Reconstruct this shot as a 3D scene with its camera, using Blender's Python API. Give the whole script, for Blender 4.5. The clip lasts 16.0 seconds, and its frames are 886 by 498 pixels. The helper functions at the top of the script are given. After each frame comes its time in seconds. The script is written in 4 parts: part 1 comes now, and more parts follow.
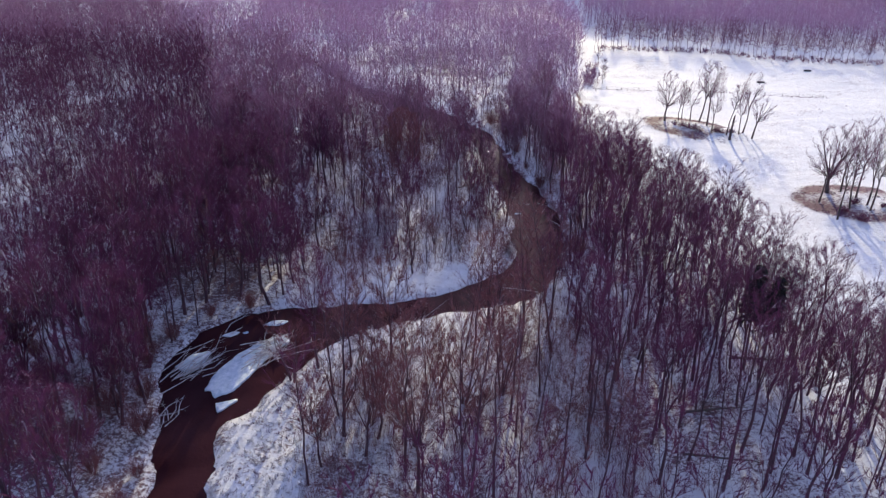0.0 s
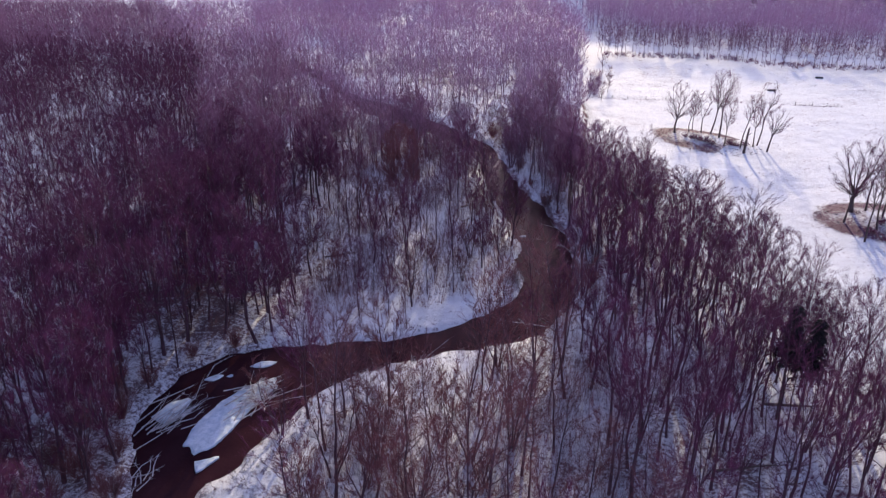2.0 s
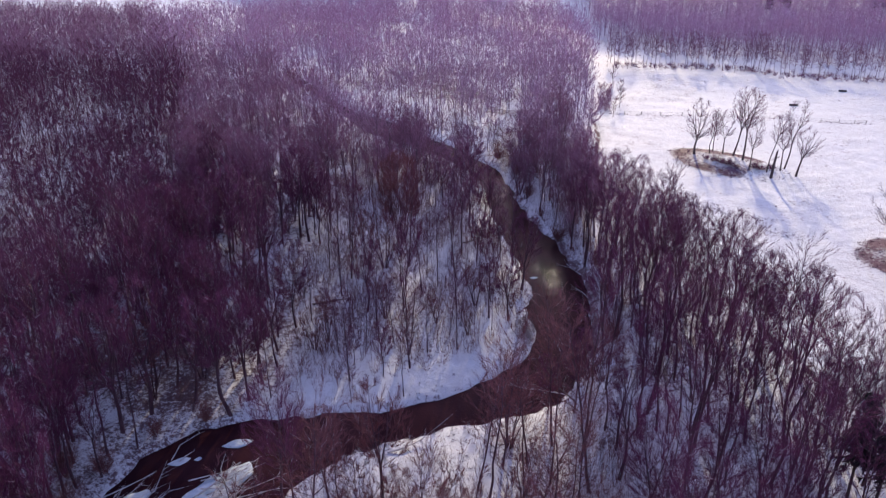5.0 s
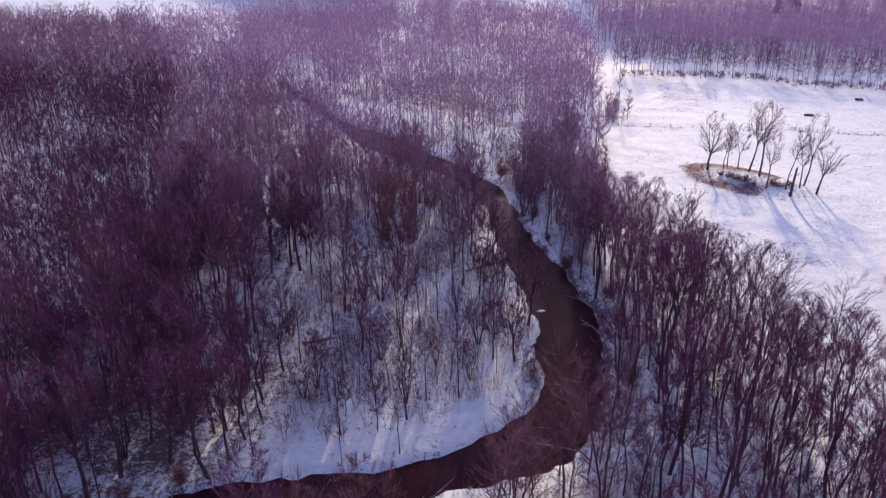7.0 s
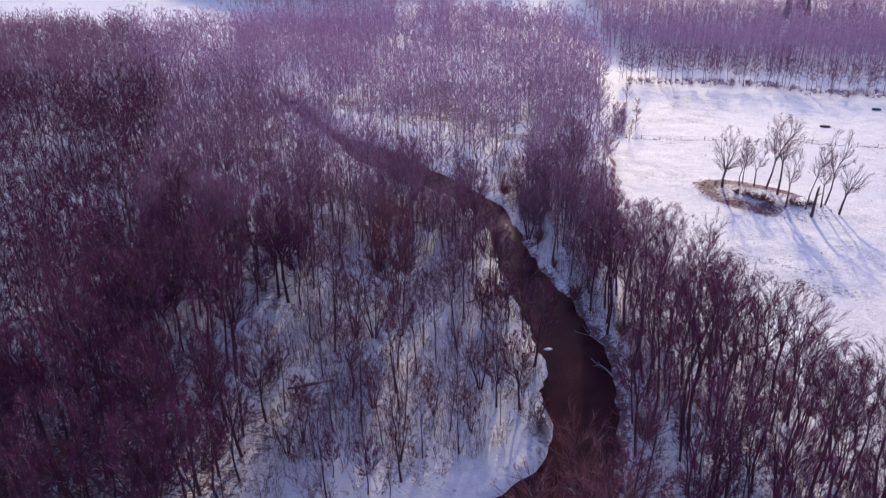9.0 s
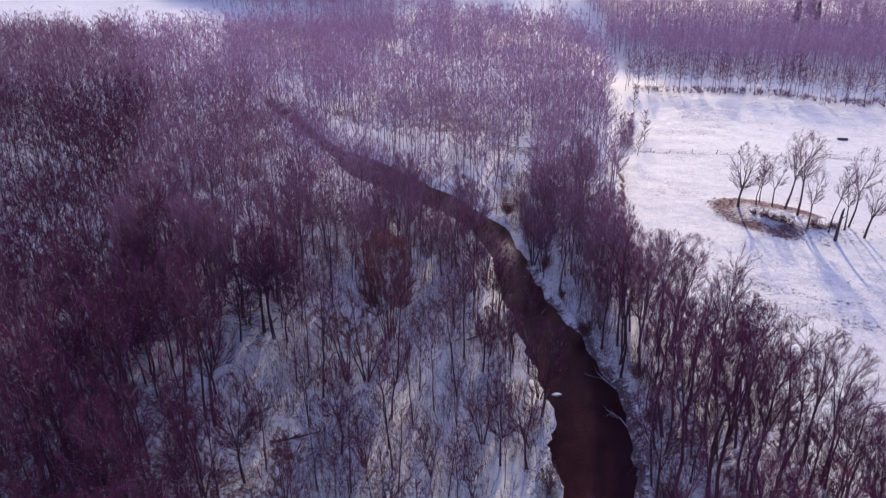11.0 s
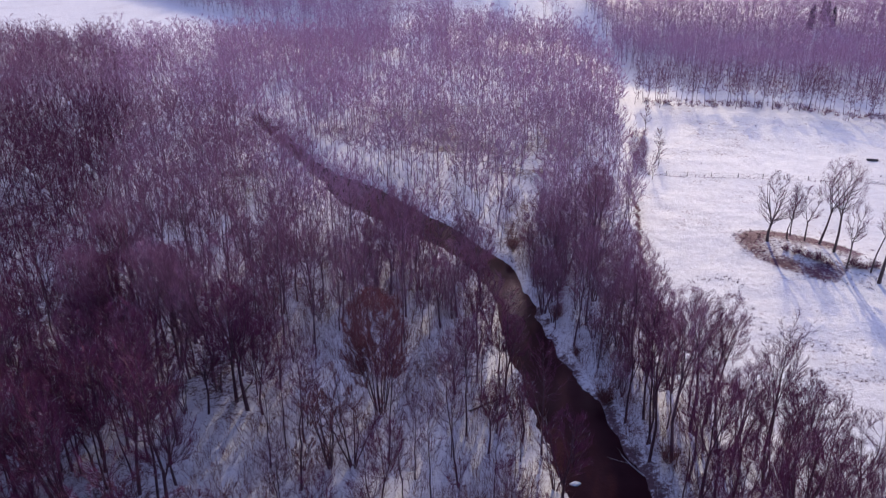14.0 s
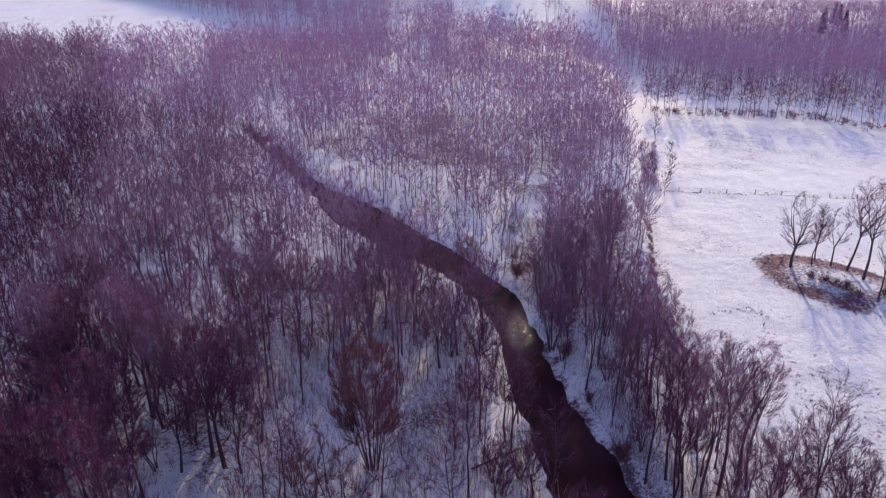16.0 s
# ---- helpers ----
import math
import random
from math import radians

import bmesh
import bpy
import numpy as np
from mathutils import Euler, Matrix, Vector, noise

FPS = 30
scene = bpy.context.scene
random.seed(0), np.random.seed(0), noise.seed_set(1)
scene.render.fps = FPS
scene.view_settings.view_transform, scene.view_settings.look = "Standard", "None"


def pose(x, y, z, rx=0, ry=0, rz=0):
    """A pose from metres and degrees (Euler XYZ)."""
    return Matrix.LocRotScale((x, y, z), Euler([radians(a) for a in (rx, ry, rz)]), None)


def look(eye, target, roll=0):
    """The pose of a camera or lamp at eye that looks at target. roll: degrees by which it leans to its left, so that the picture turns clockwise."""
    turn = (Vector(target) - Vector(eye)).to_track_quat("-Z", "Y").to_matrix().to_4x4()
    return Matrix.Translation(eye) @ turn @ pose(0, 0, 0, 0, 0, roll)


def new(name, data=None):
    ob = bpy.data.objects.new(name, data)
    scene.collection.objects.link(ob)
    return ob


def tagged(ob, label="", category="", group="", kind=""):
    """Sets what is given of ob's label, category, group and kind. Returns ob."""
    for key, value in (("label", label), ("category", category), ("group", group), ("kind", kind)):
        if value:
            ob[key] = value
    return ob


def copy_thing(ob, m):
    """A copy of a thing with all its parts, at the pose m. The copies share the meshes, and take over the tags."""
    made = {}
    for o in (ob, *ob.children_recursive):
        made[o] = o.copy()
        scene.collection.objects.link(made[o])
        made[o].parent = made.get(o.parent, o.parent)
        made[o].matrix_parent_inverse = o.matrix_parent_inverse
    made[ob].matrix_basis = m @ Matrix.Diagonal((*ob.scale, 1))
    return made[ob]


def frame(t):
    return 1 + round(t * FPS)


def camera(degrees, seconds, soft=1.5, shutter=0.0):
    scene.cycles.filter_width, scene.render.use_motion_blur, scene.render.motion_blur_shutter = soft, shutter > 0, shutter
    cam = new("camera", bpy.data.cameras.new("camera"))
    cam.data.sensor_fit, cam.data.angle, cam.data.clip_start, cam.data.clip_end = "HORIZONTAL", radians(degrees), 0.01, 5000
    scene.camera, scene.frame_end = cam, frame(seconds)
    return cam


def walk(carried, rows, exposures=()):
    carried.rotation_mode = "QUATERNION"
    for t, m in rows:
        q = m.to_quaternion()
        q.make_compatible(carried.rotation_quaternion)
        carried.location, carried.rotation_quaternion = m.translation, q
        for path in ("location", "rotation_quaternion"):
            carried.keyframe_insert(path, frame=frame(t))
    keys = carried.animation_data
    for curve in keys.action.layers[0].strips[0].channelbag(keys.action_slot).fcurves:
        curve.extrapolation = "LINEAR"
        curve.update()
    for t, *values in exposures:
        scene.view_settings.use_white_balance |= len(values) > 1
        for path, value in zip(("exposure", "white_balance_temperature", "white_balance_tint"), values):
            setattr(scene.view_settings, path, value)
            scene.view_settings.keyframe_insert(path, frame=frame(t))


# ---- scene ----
cam = camera(59.0, 16.0, 1.3)
EXPOSURE, KELVIN, TINT = 0.86, 6350, 53
PATH = [
    (0, (0.380, -11.154, 61.233), (0.381, -9.334, 60.402), -0.1),
    (0.5, (0.176, -8.406, 61.237), (0.182, -6.587, 60.407), -0.2),
    (1, (0.028, -5.631, 61.228), (0.034, -3.811, 60.399), -0.2),
    (1.5, (-0.075, -2.845, 61.225), (-0.070, -1.025, 60.397), -0.3),
    (2, (-0.113, -0.013, 61.241), (-0.108, 1.808, 60.415), -0.3),
    (2.5, (-0.176, 2.794, 61.268), (-0.172, 4.616, 60.443), -0.4),
    (3, (-0.188, 5.743, 61.306), (-0.186, 7.565, 60.482), -0.4),
    (3.5, (-0.270, 8.691, 61.352), (-0.267, 10.513, 60.526), -0.3),
    (4, (-0.289, 11.604, 61.387), (-0.286, 13.426, 60.563), -0.3),
    (6.5, (0.041, 25.528, 61.958), (0.040, 27.351, 61.137), -0.6),
    (7, (0.187, 28.313, 62.034), (0.184, 30.138, 61.215), -0.7),
    (7.5, (0.301, 31.095, 62.101), (0.297, 32.920, 61.283), -0.6),
    (8, (0.400, 33.933, 62.163), (0.395, 35.759, 61.347), -0.8),
    (8.5, (0.504, 36.760, 62.226), (0.499, 38.586, 61.410), -0.7),
    (9, (0.610, 39.627, 62.285), (0.604, 41.453, 61.469), -0.8),
    (11.5, (0.822, 54.002, 62.852), (0.816, 55.827, 62.035), -0.7),
    (12, (0.762, 56.983, 62.935), (0.756, 58.810, 62.120), -0.7),
    (12.5, (0.717, 59.879, 63.032), (0.714, 61.705, 62.216), -0.7),
    (13, (0.750, 62.863, 63.108), (0.747, 64.689, 62.292), -0.7),
    (13.5, (0.813, 65.830, 63.148), (0.810, 67.656, 62.331), -0.8),
    (14, (0.888, 68.829, 63.162), (0.885, 70.656, 62.347), -0.8),
    (14.5, (0.941, 71.797, 63.166), (0.938, 73.624, 62.351), -0.8),
    (15, (0.994, 74.779, 63.169), (0.990, 76.605, 62.354), -0.8),
    (15.5, (1.026, 77.701, 63.189), (1.021, 79.527, 62.374), -0.7),
    (16, (1.047, 80.568, 63.223), (1.044, 82.394, 62.408), -0.8),
]
walk(cam, [(t, look(eye, target, roll)) for t, eye, target, roll in PATH], [(0, EXPOSURE + 0.14, KELVIN, TINT - 13), (0.5, EXPOSURE + 0.06, KELVIN, TINT - 7), (4, EXPOSURE + 0.04, KELVIN, TINT - 4), (8, EXPOSURE, KELVIN, TINT - 1), (16, EXPOSURE - 0.14, KELVIN, TINT - 1)])

# ---------------------------------------------------------------- world, sun
SUN_AZ = math.atan2(0.18, 0.98)          # from +y towards +x
SUN_EL = radians(19.5)
world = bpy.data.worlds.new("winter_sky")
scene.world = world
world.use_nodes = True
wn = world.node_tree.nodes
sky = wn.new("ShaderNodeTexSky")
sky.sky_type = 'NISHITA'
sky.sun_disc = False
sky.sun_elevation = SUN_EL
sky.sun_rotation = SUN_AZ
sky.air_density = 1.0
sky.dust_density = 0.6
sky.ozone_density = 1.7
world.node_tree.links.new(sky.outputs[0], wn["Background"].inputs[0])
wn["Background"].inputs[1].default_value = 0.15
sun_data = bpy.data.lights.new("sun", 'SUN')
sun_data.energy = 2.4
sun_data.angle = radians(0.6)
sun_data.color = (0.95, 0.97, 0.50)
sun = new("sun", sun_data)
SUN_DIR = Vector((math.sin(SUN_AZ) * math.cos(SUN_EL), math.cos(SUN_AZ) * math.cos(SUN_EL), math.sin(SUN_EL)))
sun.matrix_world = look(SUN_DIR * 300, (0, 0, 0))

# ---------------------------------------------------------------- materials


def material(name):
    m = bpy.data.materials.new(name)
    m.use_nodes = True
    nt = m.node_tree
    b = nt.nodes["Principled BSDF"]
    b.inputs["Specular IOR Level"].default_value = 0.2
    return m, nt, b


def noise_node(nt, scale, detail=4.0, rough=0.55, vector=None):
    n = nt.nodes.new("ShaderNodeTexNoise")
    n.inputs["Scale"].default_value = scale
    n.inputs["Detail"].default_value = detail
    n.inputs["Roughness"].default_value = rough
    if vector is None:
        vector = nt.nodes.new("ShaderNodeTexCoord").outputs["Object"]
    nt.links.new(vector, n.inputs["Vector"])
    return n.outputs["Fac"]


def ramp(nt, fac, stops):
    r = nt.nodes.new("ShaderNodeValToRGB")
    els = r.color_ramp.elements
    while len(els) < len(stops):
        els.new(0.5)
    for e, (p, c) in zip(els, stops):
        e.position = p
        e.color = (*c, 1) if len(c) == 3 else c
    nt.links.new(fac, r.inputs[0])
    return r.outputs[0]


def math_node(nt, op, a, b=None, clamp=False):
    n = nt.nodes.new("ShaderNodeMath")
    n.operation = op
    n.use_clamp = clamp
    for i, v in enumerate((a, b)):
        if v is None:
            continue
        if isinstance(v, (int, float)):
            n.inputs[i].default_value = v
        else:
            nt.links.new(v, n.inputs[i])
    return n.outputs[0]


def mix_colour(nt, fac, a, b):
    n = nt.nodes.new("ShaderNodeMix")
    n.data_type = 'RGBA'
    for sock, v in ((n.inputs[0], fac), (n.inputs[6], a), (n.inputs[7], b)):
        if isinstance(v, (int, float)):
            sock.default_value = v
        elif isinstance(v, tuple):
            sock.default_value = (*v, 1)
        else:
            nt.links.new(v, sock)
    return n.outputs[2]


def bump(nt, b, height, strength, distance):
    n = nt.nodes.new("ShaderNodeBump")
    n.inputs["Strength"].default_value = strength
    n.inputs["Distance"].default_value = distance
    nt.links.new(height, n.inputs["Height"])
    nt.links.new(n.outputs[0], b.inputs["Normal"])


def attribute(nt, name):
    a = nt.nodes.new("ShaderNodeAttribute")
    a.attribute_name = name
    return a.outputs["Fac"]


def snow_ground():
    m, nt, b = material("snow_over_litter")
    fine = noise_node(nt, 1.7, 6, 0.65)
    mid = noise_node(nt, 0.33, 4, 0.6)
    tiny = noise_node(nt, 5.0, 4, 0.7)
    litter = attribute(nt, "litter")
    grass = attribute(nt, "grass")
    snow = ramp(nt, mid, [(0.3, (0.66, 0.67, 0.67)), (0.7, (0.77, 0.77, 0.76))])
    brown = ramp(nt, tiny, [(0.3, (0.06, 0.032, 0.040)), (0.65, (0.18, 0.100, 0.110)), (0.85, (0.29, 0.18, 0.19))])
    s = math_node(nt, 'ADD', math_node(nt, 'MULTIPLY', fine, 0.7), math_node(nt, 'MULTIPLY', mid, 0.35))
    s = math_node(nt, 'ADD', s, math_node(nt, 'MULTIPLY', tiny, 0.6))
    cover = math_node(nt, 'SUBTRACT', math_node(nt, 'ADD', s, math_node(nt, 'MULTIPLY', litter, 0.42)), 1.185)
    cover = math_node(nt, 'MULTIPLY', cover, 8.0, True)
    g = math_node(nt, 'SUBTRACT', math_node(nt, 'ADD', s, math_node(nt, 'MULTIPLY', grass, 0.9)), 1.24)
    g = math_node(nt, 'MULTIPLY', g, 4.0, True)
    straw = ramp(nt, tiny, [(0.3, (0.055, 0.012, 0.034)), (0.7, (0.125, 0.031, 0.078))])
    thin = noise_node(nt, 0.8, 7, 0.72)
    thin = ramp(nt, thin, [(0.44, (0, 0, 0)), (0.72, (0.42, 0.42, 0.42))])
    snow = mix_colour(nt, thin, snow, (0.46, 0.42, 0.41))
    col = mix_colour(nt, cover, snow, brown)
    col = mix_colour(nt, g, col, straw)
    nt.links.new(col, b.inputs["Base Color"])
    b.inputs["Roughness"].default_value = 0.75
    drift = noise_node(nt, 0.22, 3, 0.55)
    relief = math_node(nt, 'ADD', math_node(nt, 'MULTIPLY', fine, 0.30), math_node(nt, 'MULTIPLY', tiny, 0.20))
    bump(nt, b, math_node(nt, 'ADD', relief, math_node(nt, 'MULTIPLY', drift, 0.9)), 0.9, 0.55)
    return m


def bark(name, dark, light, scale=3.0, dusted=2.0, gloss=0.9):
    m, nt, b = material(name)
    co = nt.nodes.new("ShaderNodeTexCoord").outputs["Object"]
    mp = nt.nodes.new("ShaderNodeMapping")
    mp.inputs["Scale"].default_value = (1, 1, 0.25)
    nt.links.new(co, mp.inputs["Vector"])
    n = noise_node(nt, scale, 4, 0.6, mp.outputs[0])
    col = ramp(nt, n, [(0.3, dark), (0.7, light)])
    info = nt.nodes.new("ShaderNodeObjectInfo").outputs["Random"]
    geo = nt.nodes.new("ShaderNodeNewGeometry").outputs["Random Per Island"]
    v = math_node(nt, 'ADD', math_node(nt, 'MULTIPLY', info, 0.5), math_node(nt, 'MULTIPLY', geo, 0.5))
    hsv = nt.nodes.new("ShaderNodeHueSaturation")
    nt.links.new(math_node(nt, 'ADD', 0.75, math_node(nt, 'MULTIPLY', v, 0.5)), hsv.inputs["Value"])
    nt.links.new(col, hsv.inputs["Color"])
    out = hsv.outputs[0]
    if dusted < 1:
        out = mix_colour(nt, math_node(nt, 'GREATER_THAN', geo, dusted), out, (0.58, 0.55, 0.56))
    nt.links.new(out, b.inputs["Base Color"])
    b.inputs["Roughness"].default_value = gloss
    bump(nt, b, n, 0.4, 0.03)
    return m


def plain(name, dark, light, scale, rough=0.7, relief=0.3, depth=0.05):
    m, nt, b = material(name)
    n = noise_node(nt, scale, 5, 0.6)
    nt.links.new(ramp(nt, n, [(0.3, dark), (0.7, light)]), b.inputs["Base Color"])
    b.inputs["Roughness"].default_value = rough
    bump(nt, b, n, relief, depth)
    return m


def river_water():
    m, nt, b = material("dark_river_water")
    n1 = noise_node(nt, 0.12, 3)
    nt.links.new(ramp(nt, n1, [(0.3, (0.024, 0.007, 0.010)), (0.75, (0.055, 0.020, 0.024))]), b.inputs["Base Color"])
    b.inputs["Roughness"].default_value = 0.03
    b.inputs["IOR"].default_value = 1.33
    b.inputs["Specular IOR Level"].default_value = 0.09
    nt.links.new(math_node(nt, 'ADD', 0.022, math_node(nt, 'MULTIPLY', attribute(nt, "riffle"), 0.3)), b.inputs["Specular IOR Level"])
    n2 = noise_node(nt, 2.0, 1, 0.5)
    rough = math_node(nt, 'ADD', 0.05, math_node(nt, 'MULTIPLY', attribute(nt, "riffle"), 0.42))
    bump(nt, b, math_node(nt, 'MULTIPLY', n2, rough), 1.0, 0.7)
    return m


SNOW = snow_ground()
BARK = bark("grey_brown_bark", (0.045, 0.020, 0.030), (0.115, 0.056, 0.074), gloss=0.55)
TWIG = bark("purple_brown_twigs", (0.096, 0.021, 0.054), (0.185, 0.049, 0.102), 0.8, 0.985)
TWIG_RED = bark("rust_brown_twigs", (0.14, 0.050, 0.056), (0.25, 0.096, 0.102), 0.8, 0.985)
SAPLING = bark("thin_sapling_stalks", (0.13, 0.05, 0.055), (0.24, 0.11, 0.115), 0.8, 0.8)
# pale mauve twigs: distance haze put into the base colour
TWIG_FULL_HAZE = bark("full_haze_mauve_twigs", (0.34, 0.18, 0.26), (0.50, 0.31, 0.42), 0.8)
# middle-distance twigs and bark, with part of the haze mixed into the colour
TWIG_HALF_HAZE = bark("half_haze_mauve_twigs", (0.20, 0.085, 0.13), (0.34, 0.17, 0.24), 0.8)
BARK_HALF_HAZE = bark("half_haze_mauve_bark", (0.085, 0.042, 0.06), (0.17, 0.095, 0.125), gloss=0.55)
# far bark, lightened the same way to imitate haze
BARK_FULL_HAZE = bark("full_haze_mauve_bark", (0.16, 0.09, 0.12), (0.30, 0.18, 0.24), gloss=0.55)
OAK = bark("dark_oak_bark", (0.045, 0.032, 0.033), (0.12, 0.085, 0.082))
NEEDLE = bark("dark_green_needles", (0.016, 0.015, 0.015), (0.040, 0.034, 0.034), 1.2)
FROST = bark("frosted_bare_wood", (0.30, 0.27, 0.26), (0.62, 0.60, 0.60), 2.0)
WATER = river_water()
ICE = plain("snow_covered_ice", (0.40, 0.50, 0.56), (0.72, 0.77, 0.79), 1.1, 0.6, 0.8, 0.25)
STRAW = bark("dead_grass", (0.078, 0.020, 0.045), (0.155, 0.050, 0.092), 2.0)
ROADSNOW = plain("packed_road_snow", (0.55, 0.58, 0.63), (0.74, 0.76, 0.80), 0.6, 0.7)
OLDWOOD = bark("weathered_timber", (0.06, 0.05, 0.045), (0.16, 0.135, 0.12))

# ---------------------------------------------------------------- plan of the river and the land
LEFT = [(-26, -125), (-22, -80), (-27, -35), (-31, 5), (-32, 30), (-33, 45), (-33, 52), (-35, 59), (-38, 69), (-40, 76), (-37, 84), (-32, 89), (-26, 90.5), (-17, 92), (-7, 93),
        (2, 96.5), (9, 101.5), (13, 105), (14.3, 110), (13.4, 115), (15, 124), (14, 132), (12.7, 140), (12, 147), (10.5, 157),
        (9, 172), (5, 184.5), (-3, 194), (-10, 201), (-18, 209), (-24, 216), (-33, 236), (-41, 251), (-52, 270), (-57, 279)]
RIGHT = [(-14, -125), (-11, -80), (-15, -35), (-20, 5), (-22, 30), (-25, 45), (-26, 51), (-28, 62), (-25, 66), (-22, 72), (-19, 77), (-15, 82), (-7, 86.5), (1, 89), (9, 91.5),
         (14, 93), (18, 98), (21.5, 105), (24, 115), (25, 127), (23.5, 134), (21.5, 144), (17.5, 156), (16, 169), (13, 183),
         (5, 197), (-2, 206), (-9, 215), (-18, 226), (-27, 234), (-38, 252), (-48, 271), (-55.5, 281)]
EDGE = [(66, 20), (58, 61), (56, 81), (47, 120), (39, 158), (36.5, 172), (40, 190), (44, 207), (46, 227), (49, 242), (54, 264), (62, 292), (66, 304)]
HILL = [(-700, 1000), (-260, 650), (-195, 580), (-97, 462), (-20, 402), (60, 385), (86, 340), (157, 318), (320, 300), (900, 280)]
WATER_Z = -1.0
LONG = 1.1182          # metres northwards for each unit of the plan; eastwards it is in metres


def site(p):
    """Places of the plan, x and y first, in metres."""
    p = np.array(p, float)
    p[..., 1] *= LONG
    return p


def spline(points, step=1.0):
    p = np.array([points[0]] + list(points) + [points[-1]], float)
    out = []
    for i in range(1, len(p) - 2):
        a, b, c, d = p[i - 1:i + 3]
        n = max(2, int(np.linalg.norm(c - b) / step))
        t = np.linspace(0, 1, n, endpoint=False)[:, None]
        out.append(0.5 * (2 * b + (c - a) * t + (2 * a - 5 * b + 4 * c - d) * t ** 2 + (3 * b - a - 3 * c + d) * t ** 3))
    return np.vstack(out + [p[-1:]])


def lattice(x, y, seed=0):
    """Smooth value noise, 0 to 1, one cell per unit."""
    xi, yi = np.floor(x), np.floor(y)
    fx, fy = x - xi, y - yi
    fx, fy = fx * fx * (3 - 2 * fx), fy * fy * (3 - 2 * fy)

    def h(a, b):
        v = np.sin(a * 127.1 + b * 311.7 + seed * 74.7) * 43758.5453
        return v - np.floor(v)
    return (h(xi, yi) * (1 - fx) + h(xi + 1, yi) * fx) * (1 - fy) + (h(xi, yi + 1) * (1 - fx) + h(xi + 1, yi + 1) * fx) * fy


def to_line(x, y, line):
    best = np.full(x.shape, 1e9)
    for (ax, ay), (bx, by) in zip(line[:-1], line[1:]):
        dx, dy = bx - ax, by - ay
        t = np.clip(((x - ax) * dx + (y - ay) * dy) / (dx * dx + dy * dy + 1e-9), 0, 1)
        best = np.minimum(best, np.hypot(x - ax - t * dx, y - ay - t * dy))
    return best


def inside(x, y, poly):
    r = np.zeros(x.shape, bool)
    for (ax, ay), (bx, by) in zip(poly, np.roll(poly, -1, 0)):
        if ay == by:
            continue
        r ^= ((ay > y) != (by > y)) & (x < (bx - ax) * (y - ay) / (by - ay) + ax)
    return r


LEFT_S, RIGHT_S = spline(LEFT, 1.5), spline(RIGHT, 1.5)
RIVER = np.vstack([LEFT_S, RIGHT_S[::-1]])


def smooth(a):
    a = np.clip(a, 0, 1)
    return a * a * (3 - 2 * a)


def shore(x, y):
    """Distance from the water's edge, negative over the water."""
    x, y = np.asarray(x, float), np.asarray(y, float)
    d = np.full(x.shape, 60.0)
    near = (x > -125) & (x < 40) & (y > -140) & (y < 370)
    xs, ys = x[near], y[near]
    e = np.minimum(to_line(xs, ys, LEFT_S), to_line(xs, ys, RIGHT_S))
    e = np.where(inside(xs, ys, RIVER), -e, e)
    e = e + (lattice(xs * 0.45, ys * 0.45, 3) - 0.5) * 1.1 + (lattice(xs * 1.3, ys * 1.3, 4) - 0.5) * 0.5
    d[near] = e
    return d


def height(x, y, d=None):
    x, y = np.asarray(x, float), np.asarray(y, float)
    if d is None:
        d = shore(x, y)
    z = (lattice(x * 0.05, y * 0.05, 1) - 0.5) * 0.7 + (lattice(x * 0.22, y * 0.22, 2) - 0.5) * 0.28
    z *= smooth((d - 0.5) / 6)
    low = np.where(d < 0, np.maximum(-1.5, d * 0.45), 0.5 * smooth(d / 0.7) + 0.5 * smooth(d / 5))
    z = z + WATER_Z + low
    hb = np.interp(x, [p[0] for p in HILL], [p[1] for p in HILL])
    top = np.interp(x, [-100, 40, 110, 200], [34, 20, 11, 10])
    z = z + top * smooth((y - hb) / np.interp(x, [0, 100], [170, 105]))
    # ditch along the wood and the mounds in the field
    ditch = to_line(x, y, EDGE[1:9])
    z = z - 0.8 * np.exp(-(ditch / 0.8) ** 2)
    for cx, cy, rx, ry, a, hgt in MOUNDS:
        u, v = (x - cx) * math.cos(a) + (y - cy) * math.sin(a), -(x - cx) * math.sin(a) + (y - cy) * math.cos(a)
        z = z + hgt * smooth(1.25 - np.hypot(u / rx, v / ry))
    return z


MOUNDS = [(71.0, 182.5, 15, 8.6, -0.8, 0.9), (91, 130.5, 14.5, 10, -0.2, 0.8)]


def east_of_wood(x, y):
    """Metres east of the edge of the wood."""
    return x - np.interp(y, [p[1] for p in EDGE], [p[0] for p in EDGE])


def in_field(x, y):
    hb = np.interp(x, [p[0] for p in HILL], [p[1] for p in HILL])
    return (east_of_wood(x, y) > 0) & (y < hb - 4)


def open_snow(x, y):
    """Treeless banks and clearings."""
    d = shore(x, y)
    o = d < 1.2
    o |= (d < np.interp(x, [-20, -8, 10], [2.5, 5.0, 7.5])) & (x > -20) & (x < 15) & (y > 90) & (y < 109) & (y > np.interp(x, [-27, 13], [90, 100]))
    o |= (x > -27) & (x < -15.5) & (y > 30) & (y < 71 + (x + 20) * 0.3)
    o |= (d < 5.5) & (x > -17) & (x < 11) & (y < 91)
    return o


def central(x, y):
    """The point inside the bend, with thin young growth."""
    return (x > np.interp(y, [95, 130, 200, 240], [-22, -24, -20, -34])) & (x < 16) & (y > 90) & (y < 215) | ((x > 13) & (x < 28) & (y > 140) & (y < 215))


